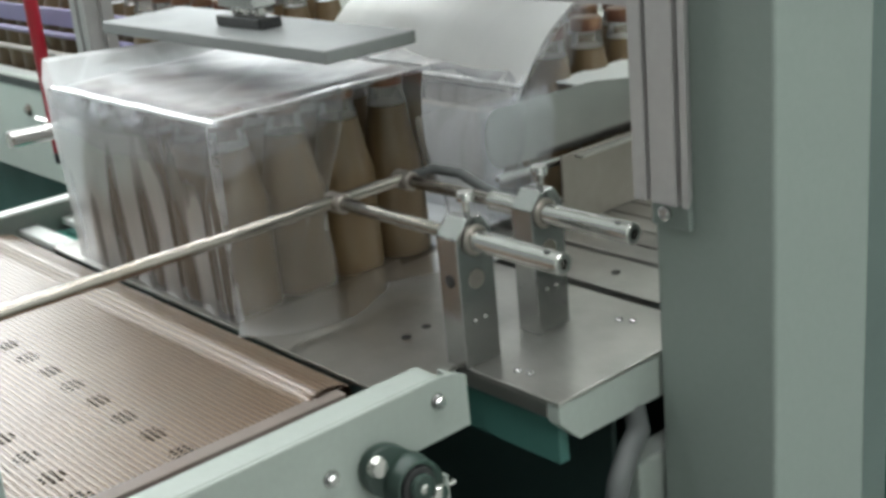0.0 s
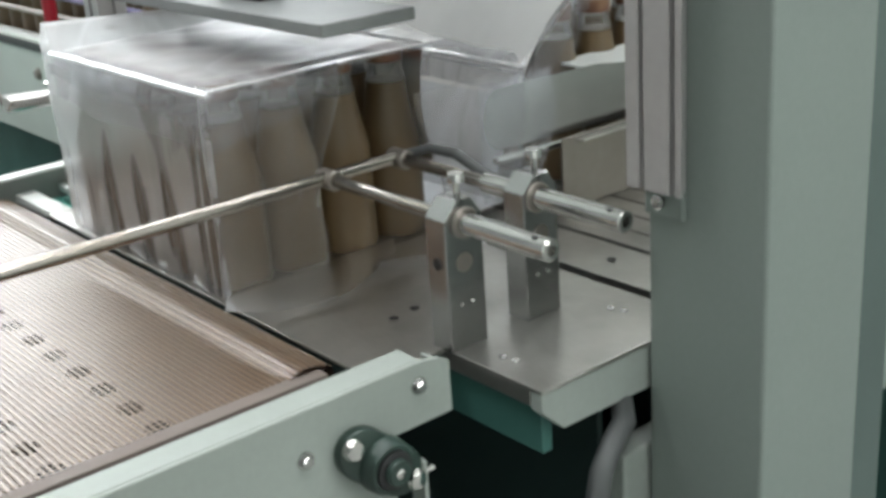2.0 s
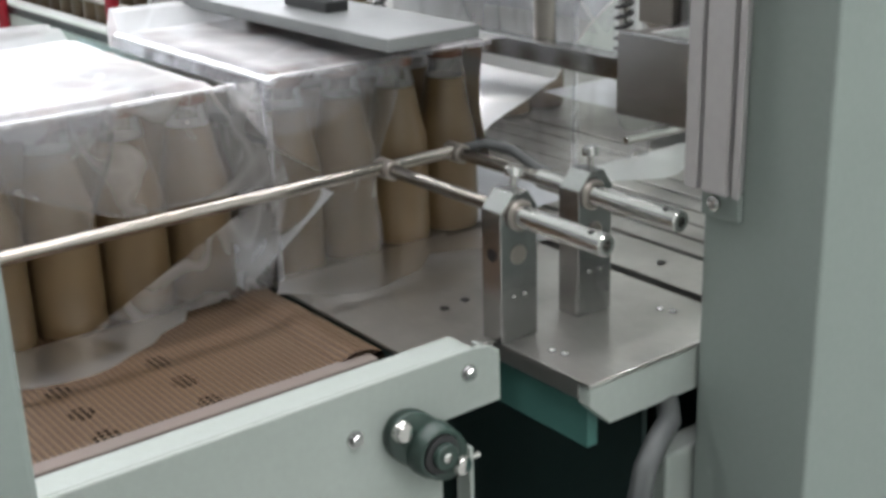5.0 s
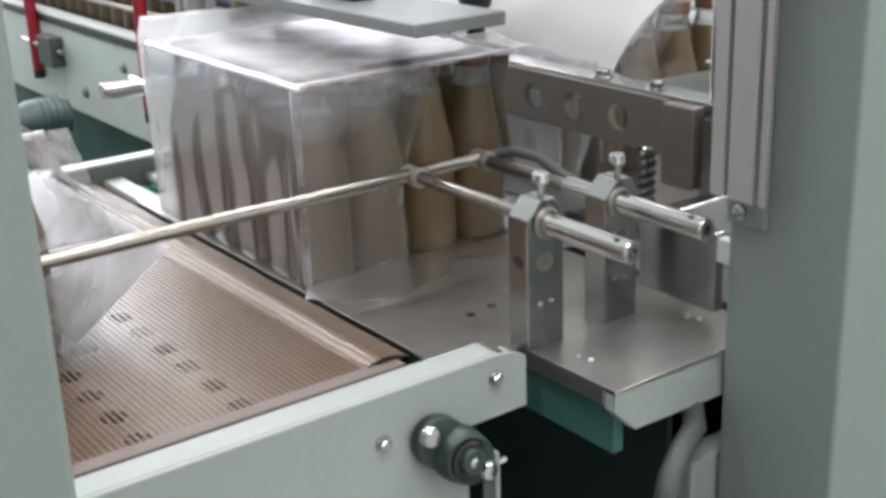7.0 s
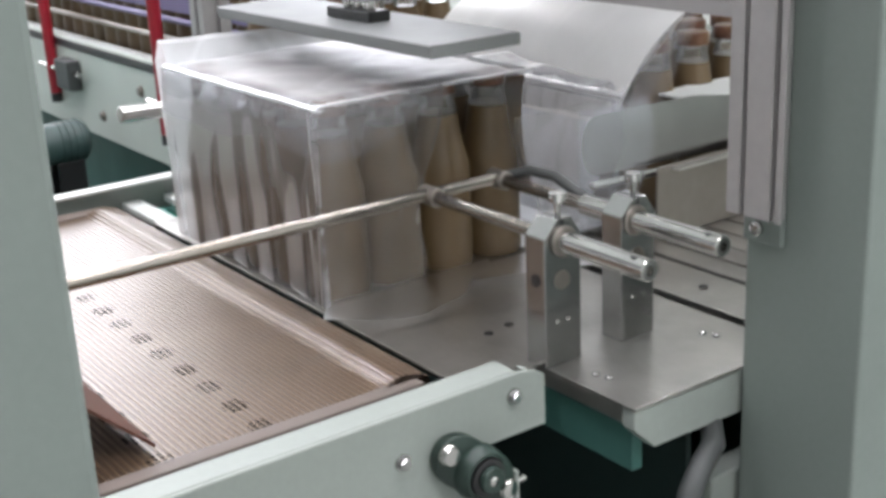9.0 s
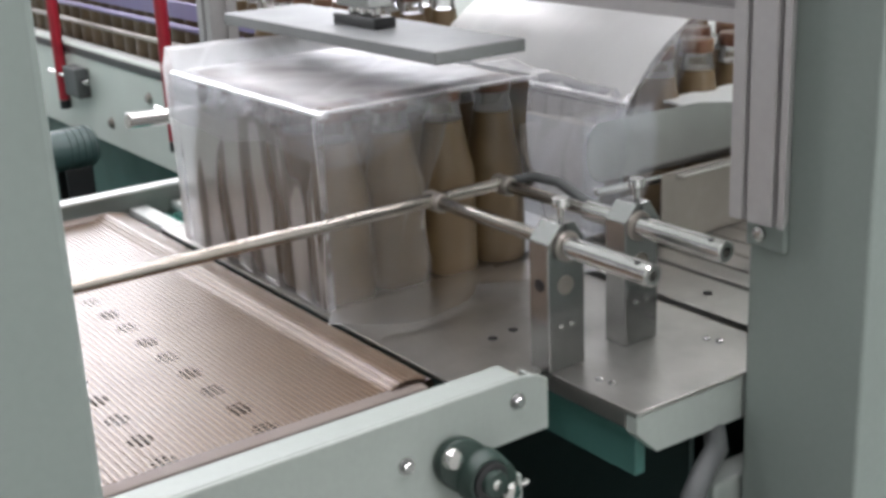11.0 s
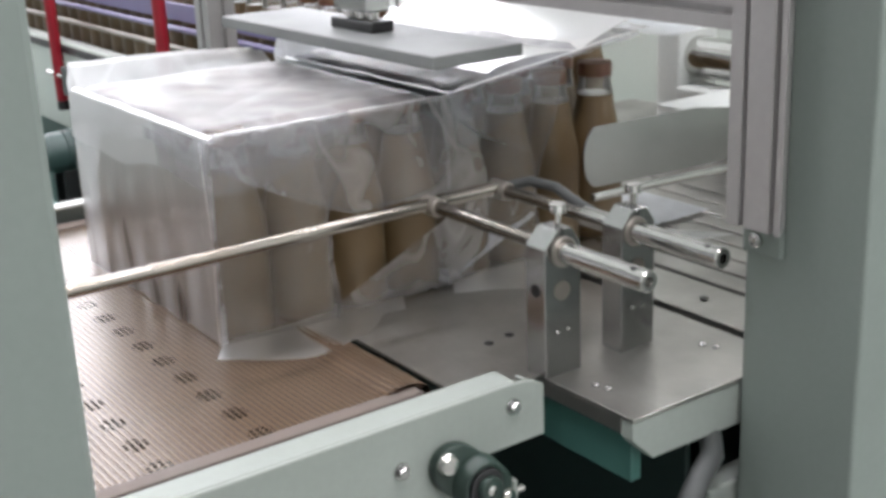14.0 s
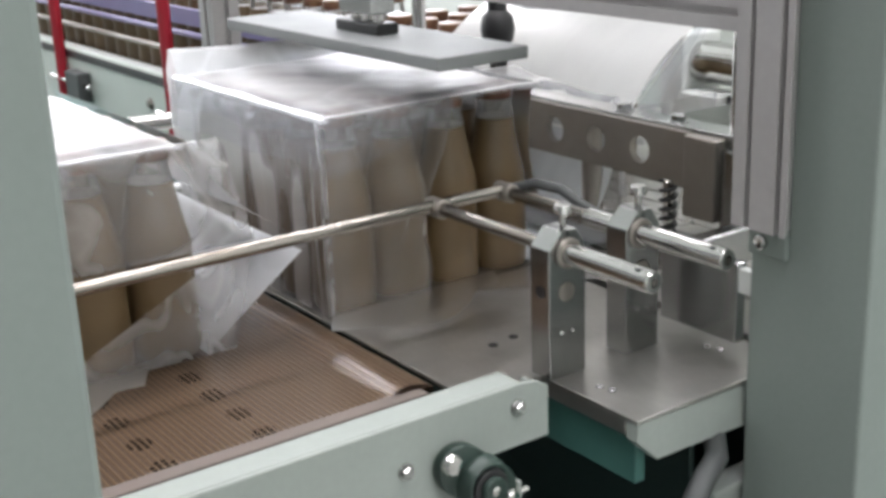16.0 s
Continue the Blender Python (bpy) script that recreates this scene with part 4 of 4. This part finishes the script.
# ---- what moves ----
CYCLE = 10.1
PUSH = [(13.35, 0.0), (13.48, -0.003), (13.55, -0.026), (13.6, -0.052), (13.8, -0.088), (14.0, -0.112), (14.2, -0.167), (14.35, -0.225), (14.5, -0.250), (14.8, -0.268), (15.2, -0.308), (16.0, -0.390), (17.0, -0.490), (18.5, -0.65), (19.0, -0.70)]
WAIT = 0.442


def clipped(rows):
    """Rows of numbers in time order, cut to the clip's length."""
    rows = sorted(rows)

    def at(t):
        if t <= rows[0][0]:
            return rows[0][1:]
        for a, b in zip(rows, rows[1:]):
            if a[0] <= t <= b[0]:
                k = (t - a[0]) / max(1e-6, b[0] - a[0])
                return tuple(p + (q - p) * k for p, q in zip(a[1:], b[1:]))
        return rows[-1][1:]
    inner = [r for r in rows if 0.001 < r[0] < 15.999]
    return [(0.0, *at(0.0)), *inner, (16.0, *at(16.0))]


def pack_rows(shift):
    """x and y of a pack whose push-out begins at 13.35 s + shift."""
    s = shift
    rows = [(t + s, 0.0, y) for t, y in PUSH]
    a = s - CYCLE
    rows += [(t + a, 0.0, y + 0.262) for t, y in PUSH if t <= 14.45]
    rows += [(14.47 + a, 0.0, 0.003), (14.55 + a, 0.0, 0.0)]
    rows += [(12.75 + a, 0.0, WAIT), (13.0 + a, 0.0, 0.372), (13.2 + a, 0.0, 0.300)]
    b = a - CYCLE
    rows += [(15.6 + b, -0.34, WAIT), (16.6 + b, -0.20, WAIT), (17.6 + b, 0.0, WAIT), (13.2 + b, -0.34, WAIT), (12.4 + b, -0.70, WAIT)]
    return clipped(rows)


def film_rows(shift):
    """y and height of a film wrap, fed down from the roll as a curtain, then drawn along by its pack."""
    s = shift
    a = s - CYCLE
    b = a - CYCLE
    rows = [(t + s, y, 0.0) for t, y in PUSH] + [(t + a, y + 0.262, 0.0) for t, y in PUSH if t <= 14.45]
    rows += [(14.47 + a, 0.003, 0.0), (14.55 + a, 0.0, 0.0), (12.85 + a, 0.385, -0.05), (13.0 + a, 0.362, -0.035), (13.2 + a, 0.298, -0.010), (13.3 + a, 0.274, 0.0)]
    rows += [(14.7 + b, 0.385, 0.45), (15.25 + b, 0.385, -0.05)]
    return clipped(rows)


def hinge_rows(shift):
    """Angles of the top, the side flap, the tail, the lower flap and the tail's underside."""
    s, a = shift, shift - CYCLE
    rest, gone = (0, 90, -86, 86, 2), (0, 2, -47, 8, 36)
    rows = [(12.9 + a, 41, 90, 0, 80, 0), (13.4 + a, 24, 90, 0, 80, 0), (14.2 + a, 4, 90, -20, 84, 0), (14.6 + a, *rest), (13.35 + s, *rest),
            (13.5 + s, 0, 78, -45, 60, 6), (13.65 + s, 0, 54, -18, 40, 12), (13.8 + s, 0, 24, -28, 20, 18), (14.1 + s, 0, 0, -35, 12, 25), (14.6 + s, *gone), (20 + s, *gone)]
    return clipped(rows)


def motions():
    for k in range(4):
        s = CYCLE * (k - 1)
        walk(packs[k], [(t, pose(x, y, 0)) for t, x, y in pack_rows(s)])
        w, tp, up, tt, lo, tl, cf, cl = wraps[k]
        walk(w, [(t, pose(0, y, z)) for t, y, z in film_rows(s)])
        h = hinge_rows(s)
        walk(tp, [(t, pose(0, 0, TOP, r[0], 0, 0)) for t, *r in h])
        walk(up, [(t, pose(W1, 0, -0.0018, 0, r[1], 0)) for t, *r in h])
        walk(tt, [(t, pose(0, LEN, 0, r[2], 0, 0)) for t, *r in h])
        walk(lo, [(t, pose(W1 + 0.002, 0, 0.003, 0, r[3], 0)) for t, *r in h])
        walk(tl, [(t, pose(0, LEN, 0.004, r[4], 0, 0)) for t, *r in h])
    for k in range(4):
        a = CYCLE * (k - 2)
        turn = clipped([(17.8 + a - CYCLE, 0), (18.0 + a - CYCLE, -60), (18.2 + a - CYCLE, -120), (18.4 + a - CYCLE, -178), (12.9 + a, -178), (13.0 + a, -120), (13.15 + a, -60), (13.3 + a, -15), (13.45 + a, 0), (23.6 + a, 0), (24.6 + a, 0), (30 + a, 0)])
        walk(wraps[k][6], [(t, pose(W1, -0.006, 0, 0, 0, r)) for t, r in turn])
        fold = [r for r in turn if r[0] < 23.6 + a] + [(24.05 + a, 0), (24.2 + a, -75), (24.32 + a, -150), (24.44 + a, -225), (24.56 + a, -266), (40 + a, -266)]
        fold = clipped([r for r in fold if r[0] != 16.0])
        walk(wraps[k][7], [(t, pose(W1, -0.007, 0, 0, 0, r)) for t, r in fold])
    drop = [(14.8, 0.34), (14.9, 0.29), (15.0, 0.23), (15.1, 0.155), (15.2, 0.085), (15.3, 0.045), (15.4, 0.02), (15.5, 0.005), (15.65, 0.0)]
    rows = [(0.0, 0.34)] + [(t - CYCLE, z) for t, z in drop] + [(7.35, 0.0), (7.4, 0.006), (7.5, 0.03), (7.6, 0.11), (7.7, 0.23), (7.8, 0.34)] + drop + [(16.0, 0.0)]
    walk(jaw, [(t, pose(0, 0, z)) for t, z in rows])
    rows = [(0.0, 0.0), (4.6, 0.0), (4.85, -0.021), (5.5, -0.021), (5.85, 0.0), (14.7, 0.0), (14.95, -0.021), (15.6, -0.021), (15.92, 0.0), (16.0, 0.0)]
    walk(press, [(t, pose(0, 0, z)) for t, z in rows])
    slide = [(12.4, 0.287), (14.95, 0.287), (15.1, 0.40), (17.6, 0.40), (18.0, 0.287)]
    rows = [(0.0, 0.287)] + [(t - CYCLE, y) for t, y in slide] + slide[:3] + [(16.0, 0.40)]
    walk(pusher, [(t, pose(0, y, 0)) for t, y in rows])
    lift = [(13.05, -42, 26), (13.3, -60, 14), (13.6, -84, 0), (14.2, -84, -4), (14.4, -62, -20), (14.6, -60, -34), (14.95, -62, -30), (15.3, -42, 26)]
    rows = [(0.0, -42, 26)] + [(t - CYCLE, a, b) for t, a, b in lift] + lift + [(16.0, -42, 26)]
    walk(sk, [(t, pose(0, SKY, SKZ, a, 0, 0)) for t, a, b in rows])
    walk(sl, [(t, pose(0, 0, -0.165, b, 0, 0)) for t, a, b in rows])
    feed = [(13.4, 0.0), (13.55, 0.05), (13.9, 0.34), (17.7, 0.34), (17.95, 0.0)]
    rows = [(0.0, 0.0)] + [(t - CYCLE, z) for t, z in feed] + feed[:3] + [(16.0, 0.34)]
    walk(loose, [(t, pose(0, 0, z)) for t, z in rows])
    rows = [(0.0, 0.0), (2.1, 0.0), (2.4, 0.34), (6.0, 0.34), (6.8, 0.0), (12.25, 0.0), (12.5, 0.34), (16.0, 0.34)]
    walk(gate, [(t, pose(0, y, 0)) for t, y in rows])
    swing = [(0.0, 0), (6.6, 0), (6.95, -55), (7.2, -76), (8.45, -76), (8.7, -30), (8.9, 40), (9.0, 46), (9.1, 41), (9.2, 35), (9.5, 8), (9.8, -6), (10.2, 0), (16.0, 0)]
    walk(splice, [(t, pose(0, HY, HZ, a, 0, 0)) for t, a in swing])


motions()
